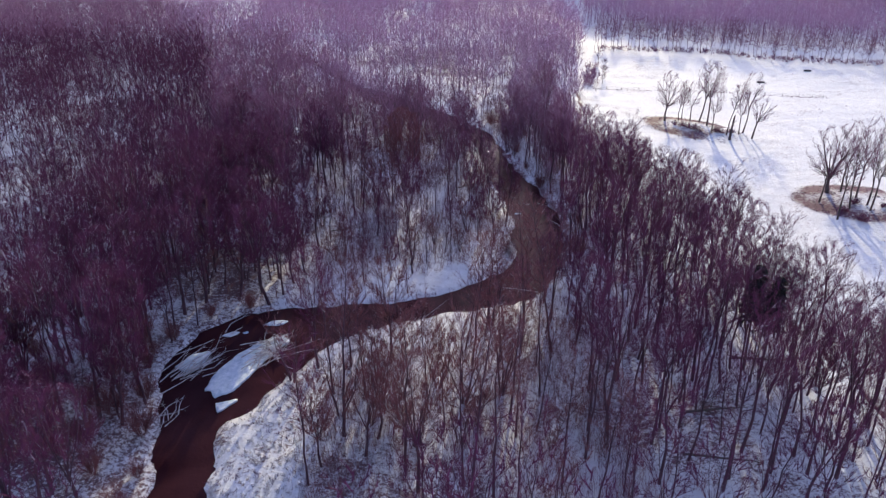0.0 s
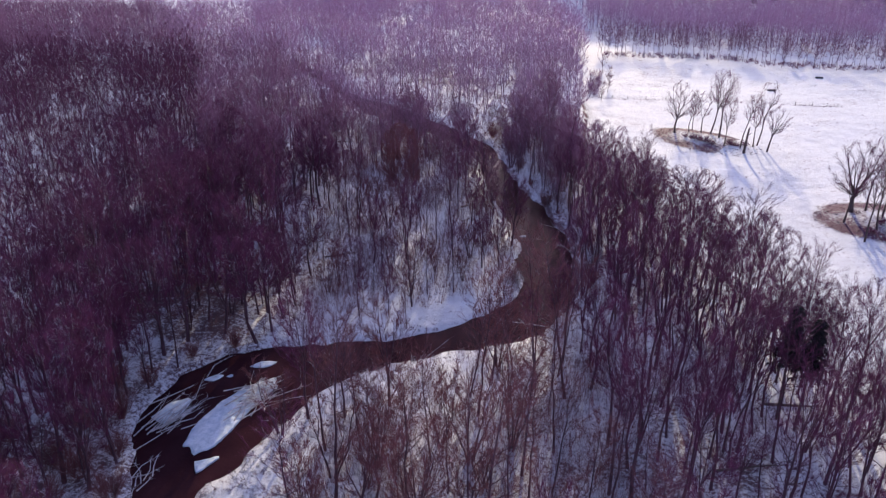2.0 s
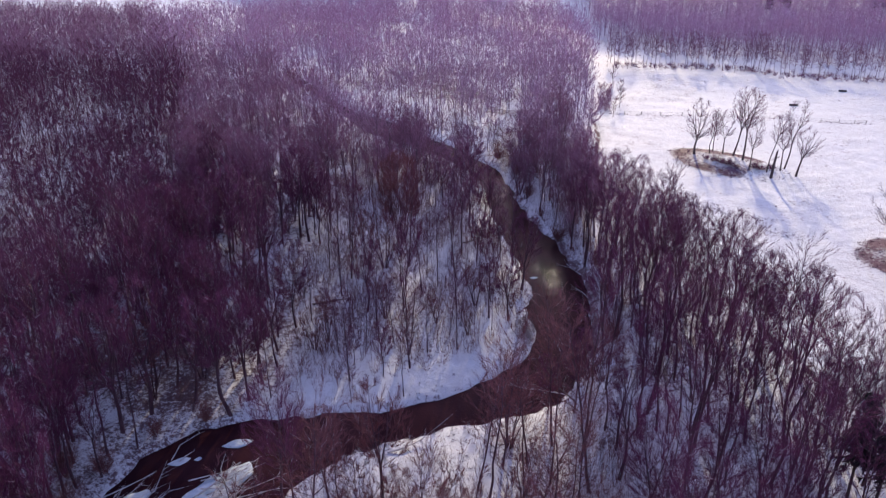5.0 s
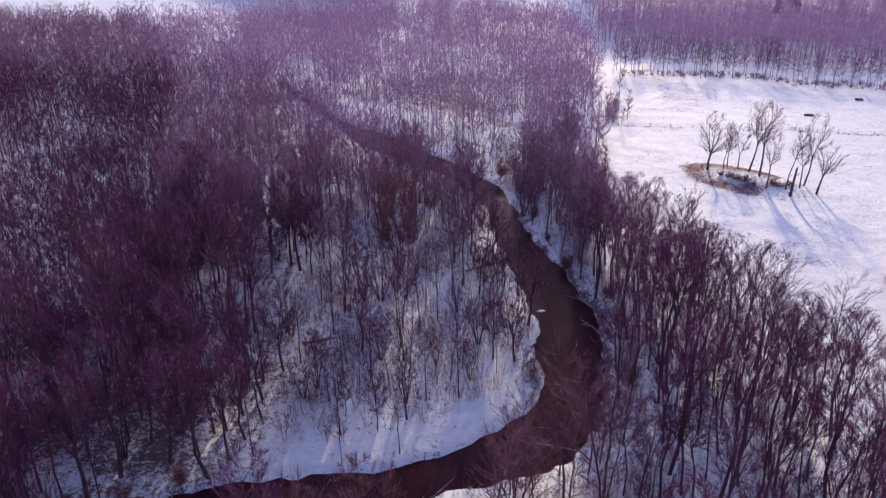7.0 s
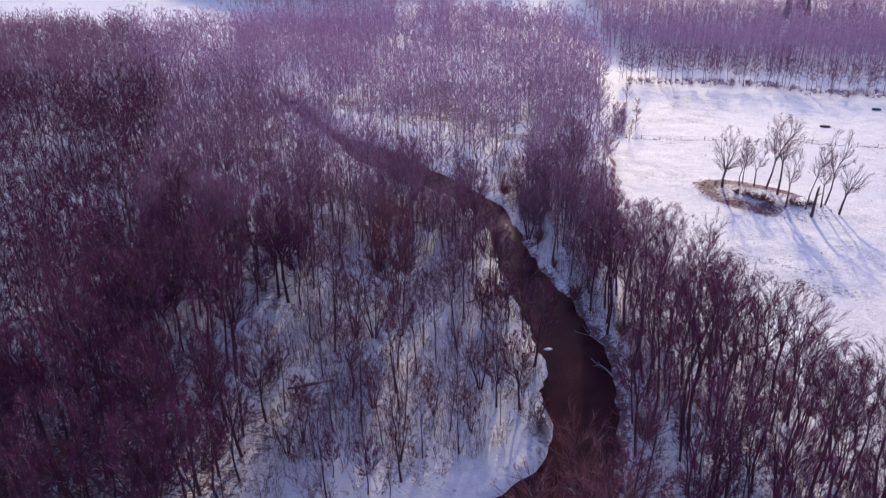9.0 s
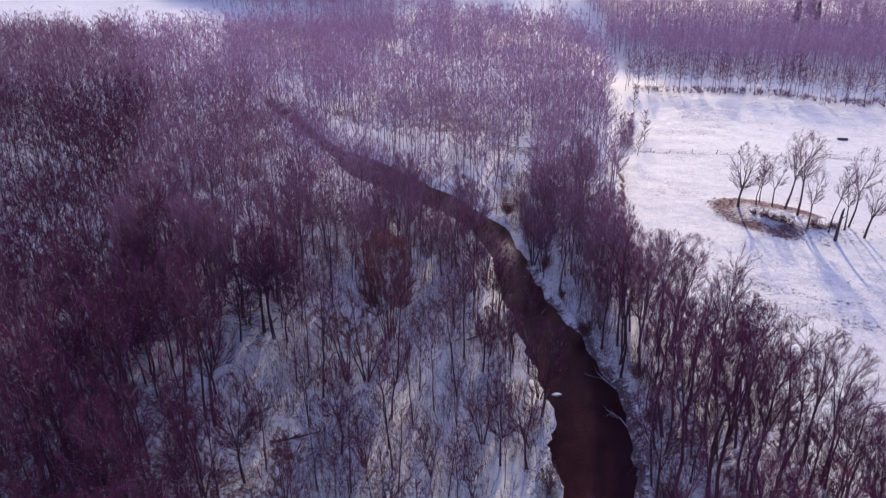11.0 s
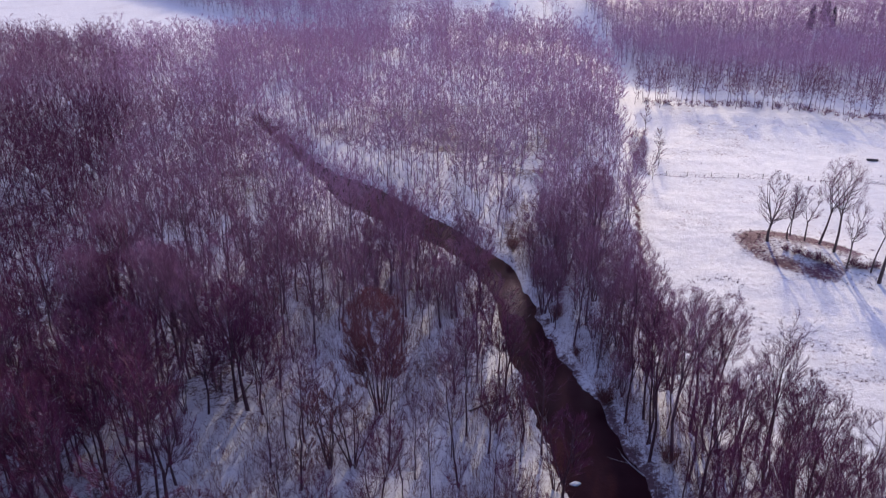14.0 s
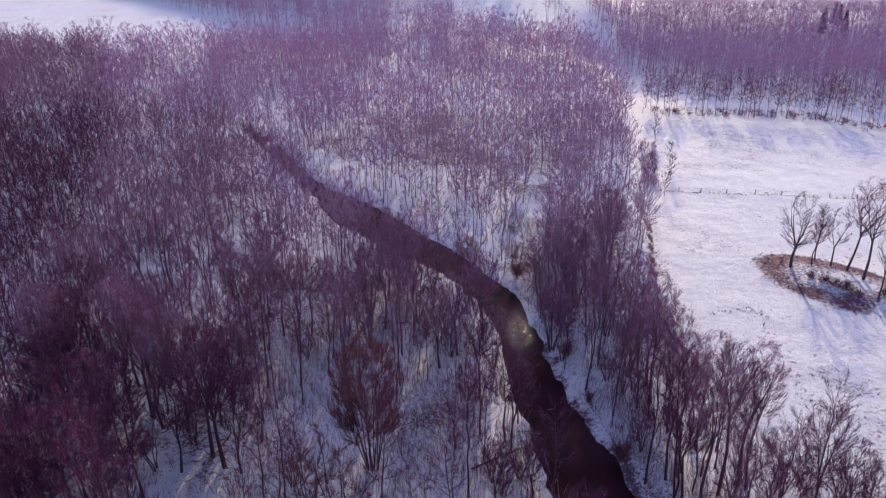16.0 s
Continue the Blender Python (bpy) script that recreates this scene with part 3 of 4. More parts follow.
# river
n, across = 340, 17
la = LEFT_S[np.linspace(0, len(LEFT_S) - 1, n).astype(int)]
ra = RIGHT_S[np.linspace(0, len(RIGHT_S) - 1, n).astype(int)]
out = (la - ra) / np.linalg.norm(la - ra, axis=1)[:, None] * 2.0
la, ra = la + out, ra - out
t = np.linspace(0, 1, across)[:, None, None]
p = (la[None] * (1 - t) + ra[None] * t).reshape(-1, 2)
k = (np.arange(across - 1)[:, None] * n + np.arange(n - 1)[None]).ravel()
f = np.vstack([np.stack([k, k + n, k + n + 1], 1), np.stack([k, k + n + 1, k + 1], 1)])
river = new("river", mesh_of("river", np.c_[site(p), np.full(len(p), WATER_Z)], f, WATER, True))
tagged(river, "dark brown open river water winding through snow", "river", kind="structure")
riffle = np.exp(-(((p[:, 0] - 12.8) / 1.3) ** 2 + ((p[:, 1] - 170.5) / 4.0) ** 2)) + 0.25 * np.exp(-(((p[:, 0] - 9.5) / 1.5) ** 2 + ((p[:, 1] - 175) / 4) ** 2))
river.data.attributes.new("riffle", 'FLOAT', 'POINT').data.foreach_set("value", riffle.astype(np.float32))

# ---------------------------------------------------------------- woods
rng = np.random.default_rng(5)


def wood(x, y):
    return ~in_field(x, y) & ~open_snow(x, y) & (east_of_wood(x, y) < np.interp(y, [60, 80, 128, 140, 180, 190], [-4.0, -5.0, -5.0, -9.5, -9.5, -1.5]))


def thing_tree(name, trunk, crown, label, category, bark_m, twig_m, group=""):
    e = new(name)
    e.empty_display_size = 0.5
    part("trunk", trunk, bark_m, e, smooth_faces=True)
    part("crown", crown, twig_m, e)
    return tagged(e, label, category, group)


def stature(x, y):
    """Trees stay lower along the field and on the north bank of the bend."""
    e = east_of_wood(x, y)
    k = np.where((x > 20) & (y < 172), 1.0, 1.04)
    k = np.where((e > -13) & (e < 0) & (y < 172), 0.85, k)
    return np.where(central(x, y), np.where(y < 122, 0.66, np.where(x < -4, 0.92, 0.8)), k)


def plant(master, spots, rng, scale=(0.82, 1.18), lean=3.0):
    """The master goes to the first spot, copies to the others."""
    for i, (x, y, z) in enumerate(spots):
        s = rng.uniform(*scale) * float(stature(x, y))
        m = pose(x, y * LONG, z, rng.normal() * lean * 0.5, rng.normal() * lean * 0.5, rng.uniform(0, 360)) @ Matrix.Diagonal((s, s, s, 1))
        if i == 0:
            master.matrix_basis = m
        else:
            c = copy_thing(master, Matrix())
            c.matrix_basis = m


NEAR = (-58, 60, 46, 186)          # the stretch passed most closely


def near(x, y):
    return (x > NEAR[0]) & (x < NEAR[1]) & (y > NEAR[2]) & (y < NEAR[3])


def gap(x, y):
    """Lanes without trees through which the sun reaches the snow."""
    a = np.abs(x - (-22 + 0.16 * (y - 104))) < 1.7
    b = np.abs(x - (-9 + 0.16 * (y - 150))) < 2.2
    c = np.abs(x - (13.5 + 0.2 * (y - 178))) < 3.0
    return (a & (y > 100) & (y < 127)) | (b & (y > 143) & (y < 172)) | (c & (y > 170) & (y < 238))


def tree_here(x, y):
    clear = np.where((x > 20) & (x < 28) & (y < 116), 0.5, np.where((x > 28) & (y < 170), 0.05, np.where(x < -18, np.where((y < 200) & (x > -45), 0.30, 0.2), 0.15)))
    clear = np.where((x > -16) & (x < 27) & (y < 92), np.where(x < -4, 0.72, np.where(x < 11, 0.5, 0.36)), clear)
    clear = np.where(central(x, y), np.where(y < 124, 0.32, np.where(x > -6, 0.34, 0.4)), clear)
    return wood(x, y) & ~gap(x, y) & (np.hypot(x + 8, y - 139) > 8.5) & (np.hypot(x + 1, y - 150) > 6) & seen_from_path(x, y) & (y < 402 + 0.05 * x) & (lattice(x * 0.11, y * 0.11, 21) > clear)


def eastern_strip(x, y):
    return (x > 27.5) & (y > 52) & (y < 158)


all_spots = np.vstack([darts(-330, 75, 40, 400, 60000, rng, lambda x, y: tree_here(x, y) & ~eastern_strip(x, y), 2.2, 5.8, 23),
                       darts(27, 60, 50, 176, 4000, rng, lambda x, y: wood(x, y) & eastern_strip(x, y), 2.2, 4.1, 25)])
er = spline(EDGE[1:7], 2.2)
er = er - np.c_[np.interp(er[:, 1], [60, 125, 145], [5.0, 5.5, 9.5]), np.zeros(len(er))]
er = er + rng.normal(size=er.shape) * 1.1
extra = np.vstack([er, np.stack([rng.uniform(16, 30, 50), rng.uniform(130, 214, 50)], 1), np.stack([rng.uniform(-7, 10, 20), rng.uniform(138, 192, 20)], 1), np.stack([rng.uniform(-74, -39, 85), rng.uniform(50, 112, 85)], 1), np.stack([rng.uniform(-84, -38, 60), rng.uniform(108, 160, 60)], 1)])
extra = extra[(shore(extra[:, 0], extra[:, 1]) > 1.0) & ~gap(extra[:, 0], extra[:, 1])]
all_spots = np.vstack([all_spots, np.c_[extra, height(extra[:, 0], extra[:, 1])]])
STANDING = [(-43.4, 94.0), (-33.7, 98.1), (-29.2, 97.9), (-27.9, 98.5), (-23.8, 100.5), (-21.1, 113.2), (-17.6, 107.0), (-27.6, 108.9), (-32.9, 104.4), (-17.2, 120.9), (27.6, 123.7), (28.2,
            118.3), (30.9, 117.2), (33.3, 117.5), (37.6, 119.9), (39.8, 119.4), (39.3, 116.2), (29.4, 135.8), (19.8, 68.1), (21.5, 64.7), (25.4, 66.2), (24.3, 70.5), (34.2, 59.1), (36.3,
            57.7), (39.9, 60.8), (31.5, 66.4), (33.6, 67.5), (35.3, 67.5), (27.5, 69.9), (27.5, 61.6), (26.6, 87.4), (27.8, 86.9), (-38.6, 157.3), (-61.6, 170.8), (-60.1, 157.9), (-46.4,
            181.5), (-34.6, 177.4), (-21.8, 151.0), (-18.6, 152.0), (-31.4, 122.8), (-23.8, 120.4), (-17.3, 121.0), (-6.7, 163.7), (-5.6, 163.5), (18.6, 92.6), (16.8, 90.8)]          # trees whose feet can be seen
fixed = np.array(STANDING)
clear_of = np.min(np.hypot(all_spots[:, None, 0] - fixed[None, :, 0], all_spots[:, None, 1] - fixed[None, :, 1]), 1) > 2.3
all_spots = np.vstack([all_spots[clear_of], np.c_[fixed, height(fixed[:, 0], fixed[:, 1])]])
isnear = near(all_spots[:, 0], all_spots[:, 1])
near_spots = all_spots[isnear]
near_spots = near_spots[rng.permutation(len(near_spots))]
far_spots = all_spots[~isnear]
nxs, nys = near_spots[:, 0], near_spots[:, 1]
chance = rng.uniform(size=len(near_spots))
# slender trees east of the river, bushy ones by the water, broad crowns elsewhere
eastern = (nxs > 20) & (nys > 52) & ~central(nxs, nys)
southern = (nxs > -2) & (nys < 90) & ~eastern
middle = central(nxs, nys)
slender = chance < np.where(southern, 0.75, np.where(middle, 0.45, np.where(eastern, 0.25, 0.28)))
bushy = ~slender & (chance > np.where(middle | (nxs > -16) & (nxs < 12) & (nys < 90), 0.66, 0.95)) & ~eastern
lofty = eastern & ~slender
broad = ~slender & ~bushy & ~lofty
lofty_kinds = [crowned_tree(56 + k, tall, girth, fork, wide, 3, 24, 5, 17, 0.026, limb_r=0.04) for k, (tall, girth, fork, wide) in enumerate([(20, 0.19, 0.53, 0.16), (18.5, 0.17, 0.49, 0.17), (21, 0.19, 0.56, 0.15), (17, 0.14, 0.46, 0.17)])]
slender_kinds = [bare_tree(11, 19, 0.13, 0.42, 20, 0.95, fine=12, twig_w=0.021), bare_tree(12, 20.5, 0.15, 0.45, 20, 1.0, fine=12, twig_w=0.021), bare_tree(13, 16.5, 0.095, 0.38, 18, 0.95, fine=12, twig_w=0.021)]
broad_kinds = [crowned_tree(46 + k, tall, girth, fork, wide, stems, 30, 5, 19, 0.03, limb_r=0.04) for k, (tall, girth, fork, wide, stems) in
               enumerate([(16, 0.21, 0.36, 0.24, 4), (17, 0.22, 0.42, 0.22, 3), (14.5, 0.15, 0.34, 0.22, 3), (16.5, 0.19, 0.46, 0.23, 4), (13, 0.13, 0.32, 0.22, 2), (17.5, 0.16, 0.4, 0.18, 2)])]
bushy_kinds = [bare_tree(24, 13.5, 0.1, 0.34, 40, 1.0, stems=6, fine=14, twig_w=0.032), bare_tree(21, 10, 0.08, 0.22, 30, 1.1, stems=5, fine=12, twig_w=0.028), bare_tree(22, 8, 0.06, 0.18, 30, 1.2, stems=6, fine=12, twig_w=0.028)]
# trees farther north take the twig and bark colours lightened for haze
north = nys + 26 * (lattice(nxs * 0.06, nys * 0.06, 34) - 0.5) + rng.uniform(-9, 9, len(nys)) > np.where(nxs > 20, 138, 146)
rusty = (nxs > -14) & (nxs < 17) & (nys < 88)
for kinds, mask, name, label, twig_m, group in (
        (slender_kinds, slender, "slender_tree", "tall slender bare tree with grey-brown bark standing in thin snow", TWIG, "slender trees of the river wood"),
        (lofty_kinds, lofty, "lofty_tree", "tall bare tree with straight dark trunk and narrow twiggy crown", TWIG, "lofty trees between river and field"),
        (broad_kinds, broad, "bare_tree", "bare tree with forked trunk and dense purple-brown crown in snow", TWIG, "broad trees of the river wood"),
        (bushy_kinds, bushy, "multi_stem_tree", "bushy bare tree of several thin stems with rust-brown twigs", TWIG_RED, "multi-stemmed trees of the river wood")):
    for stand, tone, wood_m in ((mask & ~north & ~rusty, twig_m, BARK), (mask & rusty, TWIG_RED, BARK), (mask & north, TWIG_HALF_HAZE, BARK_HALF_HAZE)):
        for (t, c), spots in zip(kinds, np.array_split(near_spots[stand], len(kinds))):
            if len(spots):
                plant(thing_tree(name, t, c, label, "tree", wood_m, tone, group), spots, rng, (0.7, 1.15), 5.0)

mid_templates = [joined(*crowned_tree(140 + k, tall, 0.12, fork, wide, 2, 20, 3, 9, 0.064, True, limb_r=0.035)) for k, (tall, fork, wide) in enumerate([(16, 0.36, 0.24), (17, 0.42, 0.22), (14, 0.32, 0.24), (12, 0.3, 0.24), (17, 0.4, 0.19)])]
far_templates = [joined(*crowned_tree(150 + k, 14.5 + k % 3, 0.09, 0.36 + 0.03 * k, 0.25, 1, 15, 3, 4, 0.098, True, limb_r=0.035)) for k in range(5)]
last_templates = [joined(*crowned_tree(160 + k, 13.5 + k % 4, 0.08, 0.36 + 0.03 * k, 0.24, 1, 9, 3, 3, 0.15, True, limb_r=0.035)) for k in range(5)]
fxs, fys = far_spots[:, 0], far_spots[:, 1]
deep = fxs + 44 * (lattice(fxs * 0.04, fys * 0.04, 33) - 0.5) + 26 * (rng.uniform(size=len(fxs)) - 0.5) < -38 - 0.55 * np.maximum(fys - 190, 0)          # west of this wavering line less haze goes into the colour
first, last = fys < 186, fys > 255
# far-west trees keep dark twigs: a vignette's darkening put into their colour
vignette_tone = first | (fxs < -0.36 * fys + 18 * (lattice(fxs * 0.05, fys * 0.05, 35) - 0.5)) & deep & (fys < 262)
stuff("bare_woodland", scatter(mid_templates, far_spots[first & (fys < 150)], rng, (0.6, 1.2)), (BARK, TWIG), "dense bare deciduous wood with purple-brown twigs in snow", "woodland")
stuff("shaded_woodland", scatter(far_templates, far_spots[vignette_tone & (fys >= 150) & (fxs < 0)], rng, (0.65, 1.25)), (BARK, TWIG), "dense bare wood west of the river, darkened for the vignette", "woodland")
stuff("western_woodland", scatter(far_templates, far_spots[~first & deep & ~vignette_tone | first & (fys >= 150) & (fxs >= 0)], rng, (0.6, 1.2)), (BARK_HALF_HAZE, TWIG_HALF_HAZE), "bare deciduous wood west of the river, twigs partly haze-tinted", "woodland")
# these two woods carry the full haze in their colour
stuff("birch_woodland", scatter(far_templates, far_spots[~first & ~last & ~deep], rng, (0.6, 1.2)), (BARK_FULL_HAZE, TWIG_FULL_HAZE), "bare wood across the river, twigs paled to suggest haze", "woodland")
stuff("distant_woodland", scatter(last_templates, far_spots[last & ~deep], rng, (0.65, 1.25)), (BARK_FULL_HAZE, TWIG_FULL_HAZE), "distant bare deciduous wood behind the river", "woodland")


def hillside(x, y):
    hb = np.interp(x, [p[0] for p in HILL], [p[1] for p in HILL])
    d = y - hb
    dens = lattice(x * 0.05, y * 0.05, 31)
    mid = (x > -25) & (x < 75)
    return (d > 0) & (d < np.where(x > 90, 120, 230)) & (np.abs(x) < 0.72 * y + 10) & np.where(mid, dens > 0.55, dens > 0.12)


hill_spots = spots_in(-420, 72, 300, 700, 4.6, rng, hillside)
hill_kinds = [far_tree(80 + s, 13 + s % 4, 54, 3.0, 0.16, 0.28) for s in range(6)]
# hillside twigs and bark are paled to stand for haze
stuff("hillside_woodland", scatter(hill_kinds, hill_spots, rng, (0.75, 1.12)), (BARK_FULL_HAZE, TWIG_FULL_HAZE), "bare wood covering the far snowy hillside", "woodland")
east_spots = spots_in(72, 330, 288, 470, 3.5, rng, lambda x, y: (y > np.interp(x, [72, 100, 160, 330], [345, 308, 294, 270])) & hillside(x, y + 24))
stuff("eastern_hillside_woodland", scatter(hill_kinds, east_spots, rng, (0.7, 1.12)), (BARK_FULL_HAZE, TWIG_FULL_HAZE), "dense bare wood on the slope above the field", "woodland")
south_spots = darts(-170, 66, -120, 40, 900, rng, lambda x, y: ~in_field(x, y) & (shore(x, y) > 1.5), 4.0, 8.0, 27)
stuff("southern_woodland", scatter(last_templates, south_spots, rng, (0.7, 1.25)), (BARK, TWIG), "bare deciduous wood along the river downstream", "woodland")

# undergrowth
scrub = spline(EDGE[1:8], 0.8)
scrub = scrub + np.stack([rng.uniform(-7, 0.5, len(scrub)), rng.normal(size=len(scrub))], 1)
scrub = np.c_[scrub, height(scrub[:, 0], scrub[:, 1])]
bush_spots = spots_in(-110, 60, 44, 235, 2.75, rng, lambda x, y: wood(x, y) & (shore(x, y) > 1.6) & seen_from_path(x, y, 10) & (lattice(x * 0.07, y * 0.07, 41) > np.where(x < -30, 0.05, np.where(x < -18, 0.2, 0.36))))
thicket = np.stack([rng.uniform(-30, 13.5, 1300), rng.uniform(95, 188, 1300)], 1)
thicket = thicket[(shore(thicket[:, 0], thicket[:, 1]) > np.where(thicket[:, 1] < 108, 4.0, 0.8)) & (lattice(thicket[:, 0] * 0.12, thicket[:, 1] * 0.12, 44) > 0.35)]
south = np.stack([rng.uniform(-15, 24, 520), rng.uniform(46, 90, 520)], 1)
south = south[(shore(south[:, 0], south[:, 1]) > 1.5) & (lattice(south[:, 0] * 0.12, south[:, 1] * 0.12, 45) > 0.35)]
bankside = np.stack([rng.uniform(14, 34, 800), rng.uniform(112, 216, 800)], 1)
bankside = bankside[(shore(bankside[:, 0], bankside[:, 1]) > 0.6) & (lattice(bankside[:, 0] * 0.15, bankside[:, 1] * 0.15, 46) > 0.3)]
extra_brush = np.vstack([thicket, south, bankside])
scrub = np.vstack([scrub, np.c_[extra_brush, height(extra_brush[:, 0], extra_brush[:, 1])]])
v, f = scatter([shrub(90 + s, 2.4, 7, 4, 0.036) for s in range(5)], np.vstack([bush_spots, scrub]), rng, (0.4, 1.5)).arrays()
tagged(new("undergrowth", mesh_of("undergrowth", v, f, TWIG_RED)), "thin leafless brushwood and saplings on the wood floor", "undergrowth", kind="stuff")

# thin stalks and saplings in the young growth
def stalks(seed, count=12, tall=2.6):
    rng = np.random.default_rng(seed)
    base = np.c_[rng.normal(size=(count, 2)) * 0.9, np.full(count, -0.1)]
    d = rng.normal(size=(count, 3)) * 0.14 + np.array([0, 0, 1.0])
    hgt = tall * rng.uniform(0.4, 1.2, count)[:, None]
    tip = base + d * hgt
    b2 = base + (tip - base) * rng.uniform(0.35, 0.8, (count, 1))
    e2 = b2 + (d + rng.normal(size=(count, 3)) * 0.4) * hgt * 0.35
    b3 = base + (tip - base) * rng.uniform(0.35, 0.8, (count, 1))
    e3 = b3 + (d + rng.normal(size=(count, 3)) * 0.4) * hgt * 0.35
    g = Geo()
    twigs(g, np.vstack([base, b2, b3]), np.vstack([tip, e2, e3]), np.repeat([0.04, 0.025, 0.025], count), rng)
    return g


def young_growth(x, y):
    d = shore(x, y)
    c = central(x, y) & (y > 104) & (y < 200)
    c |= (x > -16) & (x < 26) & (y > 44) & (y < 92)
    c |= (x > 13) & (x < 32) & (y > 108) & (y < 200)
    return c & (d > np.where(open_snow(x, y), 4.5, 0.5)) & ~in_field(x, y) & (lattice(x * 0.1, y * 0.1, 47) > 0.25)


sx, sy = rng.uniform(-30, 32, 4200), rng.uniform(44, 200, 4200)
k = young_growth(sx, sy)
sx, sy = sx[k], sy[k]
v, f = scatter([stalks(170 + i) for i in range(6)], np.stack([sx, sy, height(sx, sy)], 1), rng, (0.5, 1.5)).arrays()
tagged(new("sapling_stalks", mesh_of("sapling_stalks", v, f, SAPLING)), "thin bare saplings and frosted weed stalks in snow", "saplings", kind="stuff")

# firs at the edge of the wood and a few far off
fir_master = thing_tree("fir_tree", *fir(7, 14.5, 2.8, 18, 0.52, 0.2), "dark green fir among bare trees at the wood edge", "tree", OAK, NEEDLE, "firs at the wood edge")
fx = np.array([42.6, 43.9])
fy = np.array([73.3, 71.2])
plant(fir_master, np.stack([fx, fy, height(fx, fy)], 1), rng, (1.08, 1.2), 1)

ridge = thing_tree("fir_tree", *fir(8, 13.0, 2.2, 20, 0.15, 0.3), "dark conifer among bare trees in the distance", "tree", OAK, NEEDLE, "distant conifers")
rx = rng.uniform(165, 250, 15)
ry = rng.uniform(382, 398, 15)
plant(ridge, np.stack([rx, ry, height(rx, ry)], 1), rng, (0.6, 0.85), 1)

# broad many-stemmed tree in a clearing
big = crowned_tree(23, 17.0, 0.15, 0.24, 0.25, 11, 90, 5, 28, 0.036, limb_r=0.04, fan=True)
bx, by = np.array([-8.0]), np.array([140.0])
plant(thing_tree("multi_stem_tree", *big, "large fan-shaped bare tree of many stems with brown twigs", "tree", BARK, TWIG_RED), np.stack([bx, by, height(bx, by)], 1), rng, (1.17, 1.19), 0)

# ---------------------------------------------------------------- field
def field_tree(seed, x, y, tall, wide, fork, stems, lean, label, group, girth=0.2, limbs=26):
    """A tree that stands free in the field, each one of its own growth."""
    t, c = crowned_tree(seed, tall, girth, fork, wide * 1.15, stems, limbs, 5, 10, 0.026, limb_r=0.085, lean=lean, rise=0.2)
    e = thing_tree("field_tree", t, c, label, "tree", OAK, TWIG, group)
    e.matrix_basis = pose(x, y * LONG, float(height(np.array([x]), np.array([y]))[0]))
    return e


MOUND_GROUP = "trees on the field mound"
field_tree(301, 64.9, 188.6, 14.5, 0.30, 0.30, 4, (0, 0), "broad bare tree at the end of the grassy field mound", MOUND_GROUP, 0.27, 34)
field_tree(302, 69.0, 189.1, 11.0, 0.13, 0.35, 1, (0.04, 0), "slim bare tree on a grassy mound in the field", MOUND_GROUP, 0.12, 16)
field_tree(303, 70.8, 191.5, 11.5, 0.13, 0.35, 1, (0.03, 0), "slim bare tree on a grassy mound in the field", MOUND_GROUP, 0.12, 16)
field_tree(304, 72.1, 188.3, 11.5, 0.17, 0.35, 2, (0.05, 0), "slim bare tree on a grassy mound in the field", MOUND_GROUP, 0.15, 18)
field_tree(305, 74.0, 186.5, 17.5, 0.19, 0.42, 3, (0.08, 0), "tall bare tree leaning over its neighbour on the mound", MOUND_GROUP, 0.2, 28)
field_tree(306, 75.0, 182.8, 18.0, 0.20, 0.45, 3, (0.04, 0), "tall bare tree with forked trunk on the mound", MOUND_GROUP, 0.22, 28)
field_tree(307, 74.0, 176.4, 13.0, 0.16, 0.40, 2, (0.07, 0), "slim bare tree on a grassy mound in the field", MOUND_GROUP, 0.15, 18)
field_tree(308, 77.8, 175.2, 14.0, 0.15, 0.50, 1, (0.13, 0), "thin bare tree leaning far over on the mound", MOUND_GROUP, 0.14, 16)
field_tree(309, 81.6, 176.3, 12.5, 0.15, 0.40, 2, (0.08, 0), "slim bare tree on a grassy mound in the field", MOUND_GROUP, 0.15, 18)
field_tree(310, 83.4, 178.1, 17.0, 0.16, 0.45, 2, (0.10, 0), "tall thin bare tree leaning on the mound", MOUND_GROUP, 0.17, 20)
field_tree(311, 84.0, 173.3, 11.5, 0.30, 0.40, 4, (0.18, 0), "crooked bare tree leaning outwards at the mound's end", MOUND_GROUP, 0.22, 20)
MOUND2_GROUP = "trees of the second field mound"
field_tree(321, 85.1, 134.9, 15.0, 0.36, 0.24, 6, (0, 0), "broad old bare tree with thick trunk in the snowy field", MOUND2_GROUP, 0.42, 52)
for k, (x, y, tall, wide) in enumerate([(81.3, 130.6, 13, 0.15), (81.2, 122.6, 17, 0.17), (88.2, 135.2, 16, 0.19), (85.9, 126.9, 17, 0.19), (89.9, 132.1, 18, 0.2), (90.2, 128.2, 16, 0.18), (89.6, 125.8, 18, 0.2), (92.0, 123.9, 15, 0.18), (96, 129, 16, 0.2), (101, 131, 15, 0.22)]):
    field_tree(330 + k, x, y, tall, wide, 0.42, 2 + k % 2, (0.05, 0), "slim bare tree on a grassy mound in the snowy field", MOUND2_GROUP, 0.18, 22)
snag = new("tree_snag")
g = Geo()
tube(g, [(0, 0, -0.4), (0.2, 0, 3.2), (0.5, 0.1, 6.2), (0.7, 0.1, 6.9)], [0.36, 0.28, 0.22, 0.06], 7)
part("trunk", g, OAK, snag, smooth_faces=True)
g = Geo()
tube(g, [(0.3, 0, 4.6), (1.1, -0.3, 5.4)], [0.14, 0.05], 5)
part("branch_stub", g, OAK, snag)
